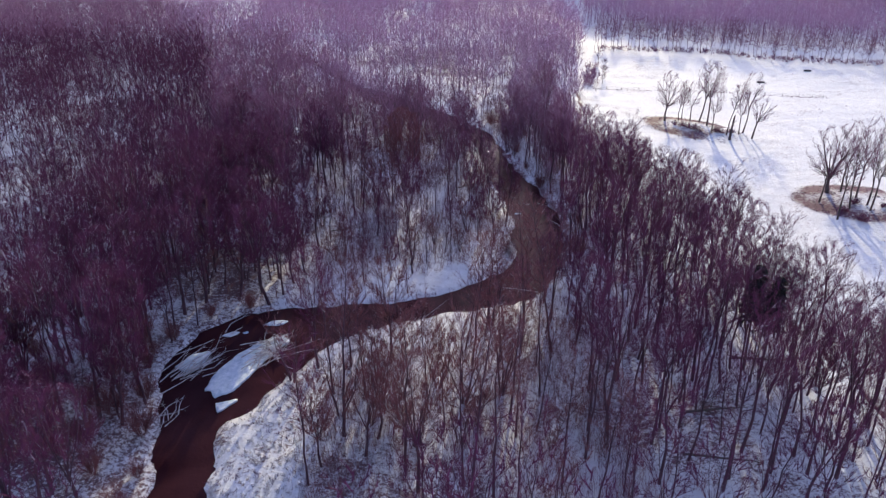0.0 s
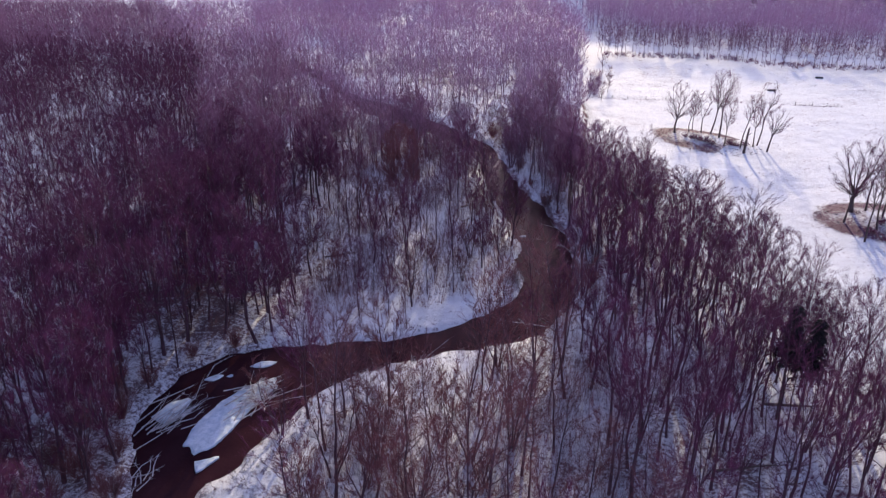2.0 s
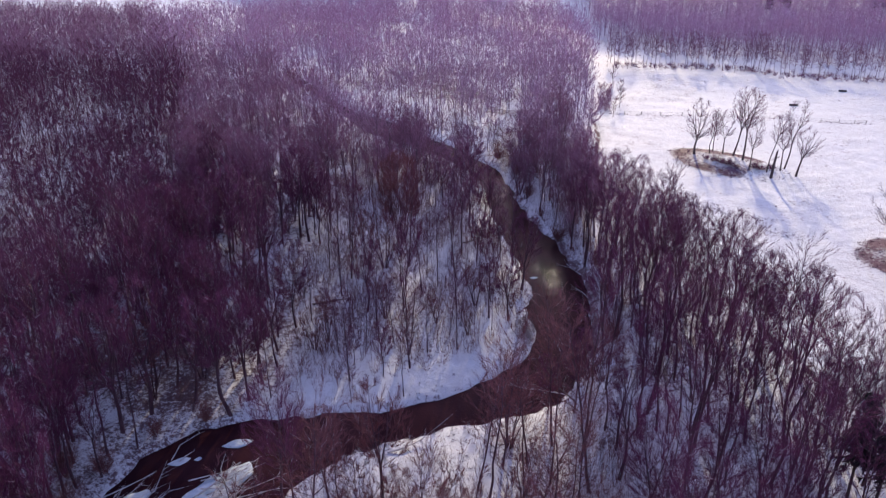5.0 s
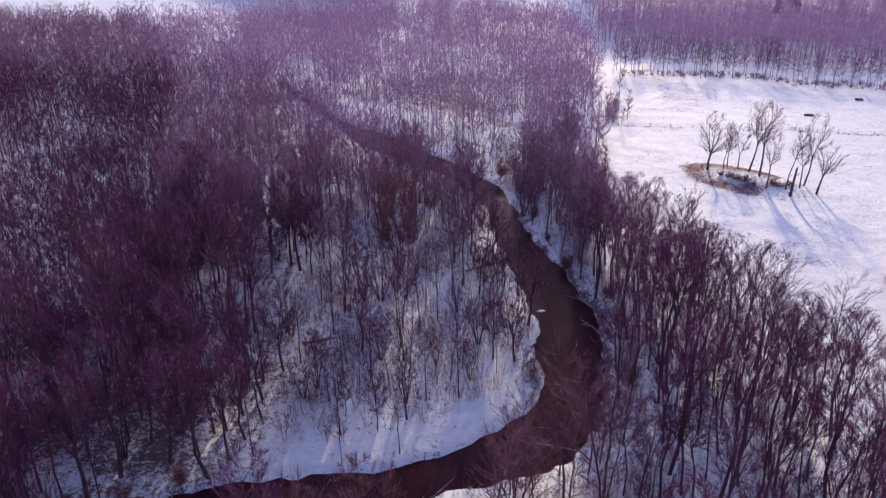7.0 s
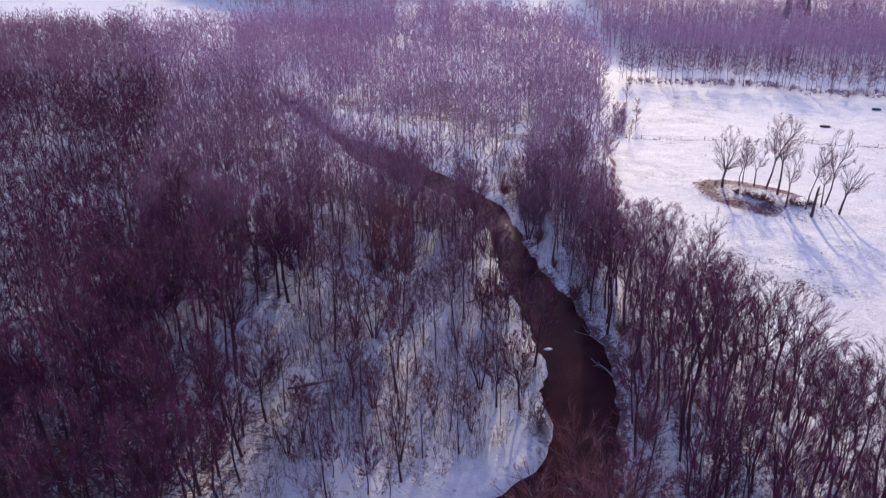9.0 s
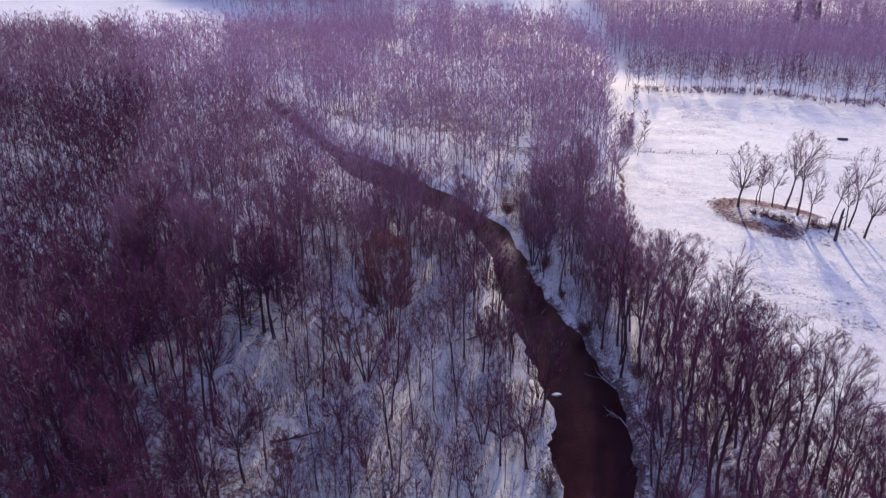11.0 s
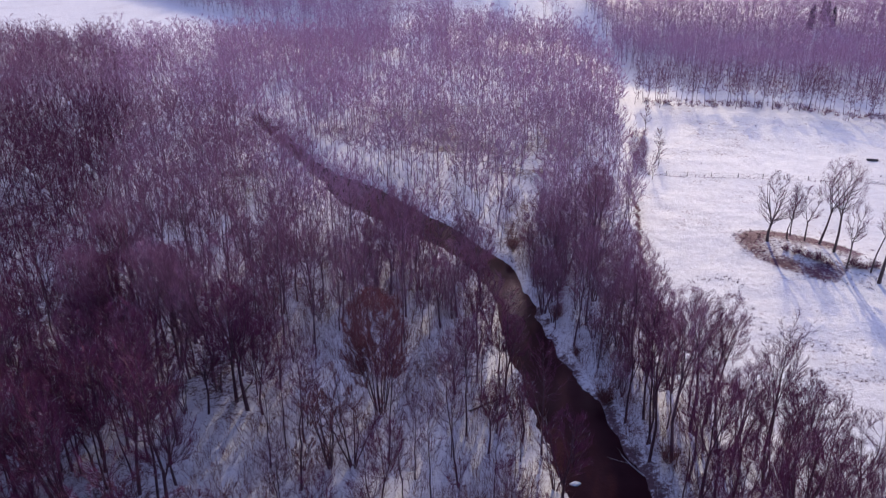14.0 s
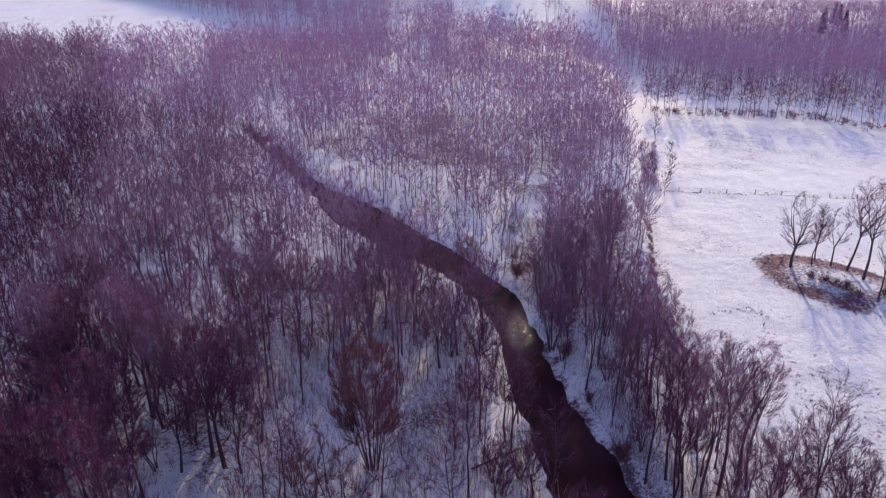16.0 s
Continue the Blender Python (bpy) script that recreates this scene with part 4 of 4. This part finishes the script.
snag.matrix_basis = pose(77.4, 171.8 * LONG, float(height(np.array([77.4]), np.array([171.8]))[0]))
tagged(snag, "thick broken dead trunk standing on the field mound", "tree snag")

# row of alders at the far end of the field
row = spline([(66, 293), (84, 289), (101, 286.5), (116, 281), (131, 273), (180, 262), (240, 252)], 1.3)
row = row + rng.normal(size=row.shape) * np.array([1.0, 3.5]) + np.array([0, 1.5])
# the alders, too, have haze in their twig and bark colour
al = bare_tree(37, 10.5, 0.07, 0.3, 14, 1.4, low=True, twig_w=0.07)
plant(thing_tree("row_tree", *al, "small bare alder in a row at the far field edge", "tree", BARK_HALF_HAZE, TWIG_HALF_HAZE, "alder row at the far field edge"),
      np.c_[row, height(row[:, 0], row[:, 1])], rng, (0.75, 1.15), 4)

# small trees and bramble hedge beside the field track
hx, hy = rng.uniform(0, 1, 75), rng.uniform(-1, 1, 75)
hp = np.stack([50.5 + 7 * hx + hy * 2.0, 229 + 30 * hx, np.zeros(75)], 1)
hp[:, 2] = height(hp[:, 0], hp[:, 1])
v, f = scatter([shrub(100 + s, 2.4, 9, 8, 0.045) for s in range(3)], hp, rng, (0.6, 1.1)).arrays()
tagged(new("bramble_hedge", mesh_of("bramble_hedge", v, f, TWIG_HALF_HAZE)), "brown leafless bramble hedge beside the snowy track", "hedge")
yt = bare_tree(38, 6, 0.08, 0.25, 14, 1.3, fine=6, twig_w=0.04)
yp = np.array([(59, 243, 0.0), (60.5, 262, 0), (56, 233, 0), (52, 224, 0)])
yp[:, 2] = height(yp[:, 0], yp[:, 1])
plant(thing_tree("young_tree", *yt, "small bare tree beside the bramble hedge", "tree", OAK, TWIG, "young trees by the hedge"), yp, rng, (0.7, 1.1), 3)

# dead grass on the mounds, along the ditch and the fence
gp = []
for cx, cy, rx, ry, a, hgt in MOUNDS:
    r, th = np.sqrt(rng.uniform(0, 1, 450)), rng.uniform(0, 6.28, 450)
    u, w = rx * 1.05 * r * np.cos(th), ry * 1.05 * r * np.sin(th)
    gp.append(np.stack([cx + u * math.cos(a) - w * math.sin(a), cy + u * math.sin(a) + w * math.cos(a)], 1))
for line, wide, num in ((EDGE[1:9], 0.5, 700), (FENCE_LINE[:3], 0.4, 220)):
    sp = spline(line, 0.5)
    gp.append(sp[rng.integers(0, len(sp), num)] + rng.normal(size=(num, 2)) * wide)
th = LEFT_S[rng.integers(0, len(LEFT_S), 700)], RIGHT_S[rng.integers(0, len(RIGHT_S), 700)]
bank = np.vstack(th) + rng.normal(size=(1400, 2)) * 1.5
gp.append(bank[shore(bank[:, 0], bank[:, 1]) > 0.3])
near_brush = np.stack([rng.uniform(-17, 22, 1500), rng.uniform(48, 90, 1500)], 1)
gp.append(near_brush[(shore(near_brush[:, 0], near_brush[:, 1]) > 1) & (lattice(near_brush[:, 0] * 0.15, near_brush[:, 1] * 0.15, 55) > 0.35)])
bank2 = np.stack([rng.uniform(-40, 12, 1500), rng.uniform(93, 135, 1500)], 1)
gp.append(bank2[(shore(bank2[:, 0], bank2[:, 1]) > 5) & (lattice(bank2[:, 0] * 0.15, bank2[:, 1] * 0.15, 56) > 0.45)])
for line, num in (([(45, 173), (50, 175), (53, 174), (52, 168), (52, 162.6), (51, 157), (51, 150.5), (55, 147.5), (62, 145), (70, 141)], 170), ([(54, 157), (58.4, 154), (62, 151.5), (68, 149)], 60)):
    sp = spline(line, 0.4)
    gp.append(sp[rng.integers(0, len(sp), num)] + rng.normal(size=(num, 2)) * 0.7)
rough = np.stack([rng.uniform(-27, -8, 1900), rng.uniform(46, 89, 1900)], 1)
gp.append(rough[(shore(rough[:, 0], rough[:, 1]) > 0.5) & (lattice(rough[:, 0] * 0.4, rough[:, 1] * 0.4, 58) > 0.42)])
sparse = np.stack([rng.uniform(42, 130, 300), rng.uniform(110, 282, 300)], 1)
gp.append(sparse[in_field(sparse[:, 0] - 2, sparse[:, 1]) & (lattice(sparse[:, 0] * 0.1, sparse[:, 1] * 0.1, 57) > 0.5)])
gp = np.vstack(gp)
v, f = scatter([tuft(120 + s) for s in range(5)], np.c_[gp, height(gp[:, 0], gp[:, 1])], rng, (0.35, 1.2)).arrays()
tagged(new("dead_grass", mesh_of("dead_grass", v, f, STRAW)), "tufts of straw-brown dead grass poking through snow", "grass", kind="stuff")
bp = np.array([(69.2, 180.8, 0.0), (70.6, 179.6, 0), (68, 182.4, 0), (71.6, 178, 0), (75.8, 177.4, 0), (77, 176.5, 0), (79.5, 177, 0), (66.5, 184.2, 0), (84, 126, 0), (88, 129, 0), (86, 122, 0), (93, 127, 0)])
bp[:, 2] = height(bp[:, 0], bp[:, 1])
bush = new("bush")
part("crown", shrub(130, 1.15, 60, 12, 0.03, 20), TWIG, bush)
tagged(bush, "low purple-brown leafless bush on a grassy mound", "bush", "bushes on the mounds")
plant(bush, bp, rng, (0.8, 1.7), 0)

# willow scrub on the near bank
wl = LEFT_S[(LEFT_S[:, 1] > 46) & (LEFT_S[:, 0] < -28)][::4] + np.array([-1.7, 0.5]) + rng.normal(size=(1, 2)) * 0.3
wr = RIGHT_S[(RIGHT_S[:, 1] > 97) & (RIGHT_S[:, 1] < 196) & (RIGHT_S[:, 0] > 10)][::7]
wr = wr + np.stack([rng.uniform(0.8, 3.5, len(wr)), rng.normal(size=len(wr))], 1)
wp = np.vstack([np.array([(-43, 59), (-46, 66), (-40, 54), (-48, 58), (-45, 72), (-50, 64), (-53, 70), (-49, 77), (-55, 62), (-44, 80), (-52, 84), (-58, 76), (-42, 64)]), wl, wr])
wp = np.c_[wp, height(wp[:, 0], wp[:, 1])]
willow = new("willow_bush")
part("crown", shrub(131, 4.0, 44, 30, 0.03), TWIG_RED, willow)
tagged(willow, "broad rust-red willow bush at the river bank", "bush", "willows at the bank")
plant(willow, wp, rng, (0.55, 1.15), 0)


# ---------------------------------------------------------------- ice and driftwood in the river
def floe(name, outline, thick, label, seed):
    """A snow-covered slab of ice: wavy outline, domed top, upright rim."""
    r = np.random.default_rng(seed)
    o = site(spline(list(outline) + [outline[0]], 0.5)[:-1])
    c = o.mean(0)
    w = r.normal(size=len(o))
    w = (w + np.roll(w, 1) + np.roll(w, 2)) / 3
    o = c + (o - c) * (1 + 0.11 * w[:, None])
    m = len(o)
    rings = [np.c_[o, np.full(m, WATER_Z - 0.08)]]
    for k, h in ((1.0, 0.7), (0.93, 1.0), (0.65, 1.15), (0.3, 1.3)):
        rings.append(np.c_[c + (o - c) * k, WATER_Z + thick * h + r.normal(size=m) * 0.03 * (k < 0.95)])
    v = np.vstack(rings + [np.array([[*c, WATER_Z + thick * 1.3]])])
    f = []
    for q in range(len(rings) - 1):
        for i in range(m):
            a, b = q * m + i, q * m + (i + 1) % m
            f += [(a, b, b + m), (a, b + m, a + m)]
    q = (len(rings) - 1) * m
    f += [(q + i, q + (i + 1) % m, len(v) - 1) for i in range(m)]
    return tagged(new(name, mesh_of(name, v, np.array(f), ICE, True)), label, "ice")


floe("ice_floe", [(-32, 70), (-32, 73), (-30, 78), (-28, 80.5), (-25.5, 82.6), (-23.2, 82.2), (-24.6, 78.5), (-26.4, 74.5), (-28.2, 70.3), (-30.4, 68.6)], 0.28, "large snow-covered ice sheet with branches frozen in", 1)
floe("ice_floe", [(-30, 67.4), (-27.3, 68.3), (-28.2, 66.8), (-29.2, 65.7)], 0.2, "small snow-white wedge of ice beside the large sheet", 2)
floe("ice_floe", [(-38, 75.5), (-36.5, 78.5), (-34.3, 78.8), (-34.2, 76.5), (-35.5, 74.2)], 0.22, "thin snowy ice patch caught in driftwood", 3)
floe("ice_floe", [(-28, 86.1), (-26.4, 87.2), (-24.2, 87.2), (-25.4, 86)], 0.15, "narrow snow-white slab of ice in open water", 4)
floe("ice_floe", [(15.4, 127.8), (16.2, 128.3), (16.9, 127.9), (16.1, 127.5)], 0.12, "small white ice lump in dark water", 5)
floe("ice_floe", [(-33.5, 83.2), (-32.2, 84.3), (-31.2, 84.1), (-32.2, 83)], 0.12, "small white ice lump in dark water", 6)
floe("ice_floe", [(-30.6, 83.9), (-30.1, 84.4), (-29.7, 84.1), (-30.1, 83.7)], 0.1, "small white ice lump in dark water", 7)


def driftwood(centre, heading, count, length, fan, label, seed, z=WATER_Z):
    """A tangle of bare branches, each one a part."""
    r = np.random.default_rng(seed)
    e = new("driftwood_pile")
    for k in range(count):
        g = Geo()
        a = heading + r.normal() * fan
        L = length * r.uniform(0.5, 1.15)
        c = np.array([centre[0] + r.normal() * 1.3, centre[1] * LONG + r.normal() * 1.8, z + r.uniform(0.2, 0.6)])
        d = direction(a, radians(r.uniform(-4, 7)))
        side = np.array([-d[1], d[0], 0]) * r.normal() * 0.5
        p = [c - d * L / 2, c + side, c + d * L / 2]
        tube(g, p, [0.085, 0.06, 0.012], 5)
        for t in r.uniform(0.3, 0.95, 4):
            b = p[1] + (p[2] - p[1]) * t
            dd = d + r.normal(size=3) * np.array([0.6, 0.6, 0.15])
            tube(g, [b, b + dd * L * 0.18], [0.035, 0], 3)
        part("branch", g, FROST, e)
    return tagged(e, label, "driftwood")


driftwood((-35.3, 75.6), 1.12, 24, 7.5, 0.2, "tangle of pale frosted branches stranded in the river", 11)
driftwood((-25.4, 78.6), 1.0, 34, 6.5, 0.5, "frosted branches frozen into the snowy ice sheet", 12, WATER_Z + 0.25)
driftwood((-33.5, 85.8), 0.75, 4, 5.0, 0.2, "few thin frosted branches reaching into the river", 13)
driftwood((-35.0, 64.5), 1.5, 9, 4.0, 0.5, "heap of frosted branches on the river bank", 14, WATER_Z + 0.2)


def fallen_tree(root, tip, girth, label, seed, mat=FROST, lift=0.5, limbs=9, reach=1.8):
    r = np.random.default_rng(seed)
    a, b = np.array(root, float), np.array(tip, float)
    za, zb = float(height(a[:1], a[1:])[0]), max(WATER_Z, float(height(b[:1], b[1:])[0]))
    p0, p2 = site([*a, za + girth * 0.8]), site([*b, zb + lift])
    p1 = (p0 + p2) / 2 + r.normal(size=3) * np.array([0.3, 0.3, 0.1])
    e = new("fallen_tree")
    g = Geo()
    tube(g, [p0, p1, p2], [girth, girth * 0.75, girth * 0.2], 7)
    part("trunk", g, mat, e, smooth_faces=True)
    d = (p2 - p0) / np.linalg.norm(p2 - p0)
    for k in range(limbs):
        g = Geo()
        t = 0.35 + 0.62 * (k + r.uniform(0, 1)) / limbs
        c = p0 + (p2 - p0) * t
        dd = d * 0.9 + r.normal(size=3) * np.array([0.7, 0.7, 0.25]) + np.array([0, 0, 0.25])
        L = reach * r.uniform(0.6, 1.3)
        m, q = c + dd * L * 0.5, c + dd * L + r.normal(size=3) * 0.2
        tube(g, [c, m, q], [girth * 0.35, girth * 0.22, 0], 4)
        for s in range(5):
            u = r.uniform(0.2, 0.95)
            c2 = c + (q - c) * u
            tube(g, [c2, c2 + (dd + r.normal(size=3) * 0.5) * L * 0.35], [girth * 0.12, 0], 3)
        part("branch", g, mat, e)
    return tagged(e, label, "fallen tree")


fallen_tree((17.5, 94.5), (9.5, 96.6), 0.09, "fallen tree with pale bare branches hanging over the river", 21, FROST, 0.8, 18, 2.0)
fallen_tree((17.5, 93.0), (14.5, 100.5), 0.12, "fallen bare tree leaning from the bank over the river", 22, OLDWOOD, 1.0, 12, 2.2)
fallen_tree((31, 64.2), (39, 65.2), 0.2, "fallen grey trunk lying in snow between trees", 23, OLDWOOD, 0.3, 5)
fallen_tree((42, 76), (50, 75), 0.22, "fallen grey trunk lying in snow between trees", 24, OLDWOOD, 0.4, 4)
fallen_tree((29, 57), (37.5, 55.8), 0.18, "fallen grey trunk lying in snow between trees", 25, OLDWOOD, 0.3, 5)
fallen_tree((-7, 84), (-2.2, 86.2), 0.13, "fallen bare tree reaching from the bank over the water", 26, FROST, 0.7, 8, 1.6)
fallen_tree((4, 140), (11.5, 144), 0.14, "fallen bare tree lying in brush beside the river", 27, OLDWOOD, 0.6, 9, 2.2)
fallen_tree((3.5, 147.5), (12.8, 146.5), 0.13, "fallen bare tree lying in brush beside the river", 28, FROST, 0.5, 8, 1.8)
fallen_tree((24.8, 129), (22.6, 131.5), 0.08, "thin bare branch stuck in the river bank", 29, FROST, 0.9, 4, 1.0)
fallen_tree((24.5, 121), (22.3, 124), 0.07, "thin bare branch stuck in the river bank", 30, FROST, 0.5, 4, 1.0)
for k in range(16):
    x, y = rng.uniform(-60, 12), rng.uniform(104, 190)
    a = rng.uniform(0, 6.28)
    if float(shore(np.array([x]), np.array([y]))[0]) > 9:
        fallen_tree((x, y), (x + 7 * math.cos(a), y + 7 * math.sin(a)), rng.uniform(0.1, 0.17), "fallen branchy trunk dusted with snow on the wood floor", 200 + k,
                    FROST if k % 2 else OLDWOOD, 0.4, 6, 1.6)

# upturned root plate in the wood
g = Geo()
r = np.random.default_rng(77)
for k in range(26):
    a = k * 6.28 / 26
    c = site([-51, 138.5, 0.9])
    L = r.uniform(0.9, 1.6)
    tube(g, [c, c + np.array([math.cos(a) * L, 0.25 * r.normal(), math.sin(a) * L * 0.75])], [0.34, 0.05], 5)
root = new("root_plate")
part("roots", g, OLDWOOD, root)
tagged(root, "dark upturned root plate of a toppled tree", "root plate")

# ---------------------------------------------------------------- fence, timber, road
fence = new("field_fence")
tagged(fence, "thin wire fence with weathered posts across the snowy field", "fence")
fl = spline(FENCE_LINE[:3], 1.0)
fl = fl[::5]
zs = height(fl[:, 0], fl[:, 1])
fl = site(fl)
post = Geo()
tube(post, [(0, 0, -0.3), (0, 0, 1.15)], [0.07, 0.06], 6)
pm = mesh_of("post", *post.arrays(), OLDWOOD)
for (x, y), z in zip(fl, zs):
    o = new("post", pm)
    o.parent = fence
    o.location = (x, y, z)
for h in (0.55, 1.0):
    g = Geo()
    for i in range(len(fl) - 1):
        tube(g, [(*fl[i], zs[i] + h), (*fl[i + 1], zs[i + 1] + h)], [0.012, 0.012], 3)
    part("wire", g, OLDWOOD, fence)


def log_pile(x, y, turn, length, label):
    e = new("log_pile")
    z = float(height(np.array([x]), np.array([y]))[0])
    for row, num in ((0, 3), (1, 2)):
        for k in range(num):
            g = Geo()
            o = (k - (num - 1) / 2) * 0.42
            tube(g, [(-length / 2, o, 0.14 + row * 0.25), (0, o + 0.02, 0.15 + row * 0.25), (length / 2, o, 0.14 + row * 0.25)], [0.15, 0.14, 0.13], 8)
            part("log", g, OLDWOOD, e)
    e.matrix_basis = pose(x, y * LONG, z, 0, 0, turn)
    return tagged(e, label, "log pile")


log_pile(112, 235, -12, 2.6, "low dark stack of logs in the snowy field")
log_pile(136, 251, -10, 2.4, "low dark stack of logs in the snowy field")

rp = spline([(-60, 398), (-15, 384), (30, 372), (60, 362), (76, 349)], 3)
tn = np.gradient(rp, axis=0)
tn /= np.linalg.norm(tn, axis=1)[:, None]
sd = np.c_[-tn[:, 1], tn[:, 0]] * 2.2
a, b = rp + sd, rp - sd
m = len(rp)
v = site(np.vstack([np.c_[a, height(a[:, 0], a[:, 1]) + 0.25], np.c_[b, height(b[:, 0], b[:, 1]) + 0.25]]))
k = np.arange(m - 1)
f = np.vstack([np.stack([k, k + m, k + m + 1], 1), np.stack([k, k + m + 1, k + 1], 1)])
tagged(new("road", mesh_of("road", v, f, ROADSNOW, True)), "snow-packed lane at the foot of the hill", "road", kind="structure")

# brush under the alder row
sp = spline([(70, 291), (84, 288), (101, 285.5), (116, 280), (131, 272), (180, 261), (240, 251)], 0.7)
sp = sp[::2]
sp = np.vstack([sp, sp + np.array([0.5, 1.5]), sp + np.array([1.0, 4.5])]) + rng.normal(size=(3 * len(sp), 2)) * 1.6
v, f = scatter([shrub(140 + s, 1.7, 12, 6, 0.06, 35) for s in range(3)], np.c_[sp, height(sp[:, 0], sp[:, 1])], rng, (0.5, 1.1)).arrays()
tagged(new("brush_strip", mesh_of("brush_strip", v, f, TWIG_HALF_HAZE)), "strip of bare brush under the alder row", "brush", kind="stuff")

# frost-whitened grass on the point of the bend
fp = np.stack([rng.normal(13.0, 1.1, 260), rng.normal(108.5, 3.2, 260)], 1)
fp = np.vstack([fp, np.stack([rng.uniform(-28, -6, 1300), rng.uniform(46, 90, 1300)], 1), LEFT_S[rng.integers(40, len(LEFT_S), 500)] + rng.normal(size=(500, 2)) * 1.2, RIGHT_S[rng.integers(40, len(RIGHT_S), 500)] + rng.normal(size=(500, 2)) * 1.2])
fp = fp[(shore(fp[:, 0], fp[:, 1]) > 0.15) & (lattice(fp[:, 0] * 0.35, fp[:, 1] * 0.35, 59) > 0.3)]
v, f = scatter([tuft(160 + s, 0.6, 12) for s in range(3)], np.c_[fp, height(fp[:, 0], fp[:, 1])], rng, (0.6, 1.3)).arrays()
tagged(new("frosted_grass", mesh_of("frosted_grass", v, f, FROST)), "frost-white dead grass along the river banks", "grass", kind="stuff")
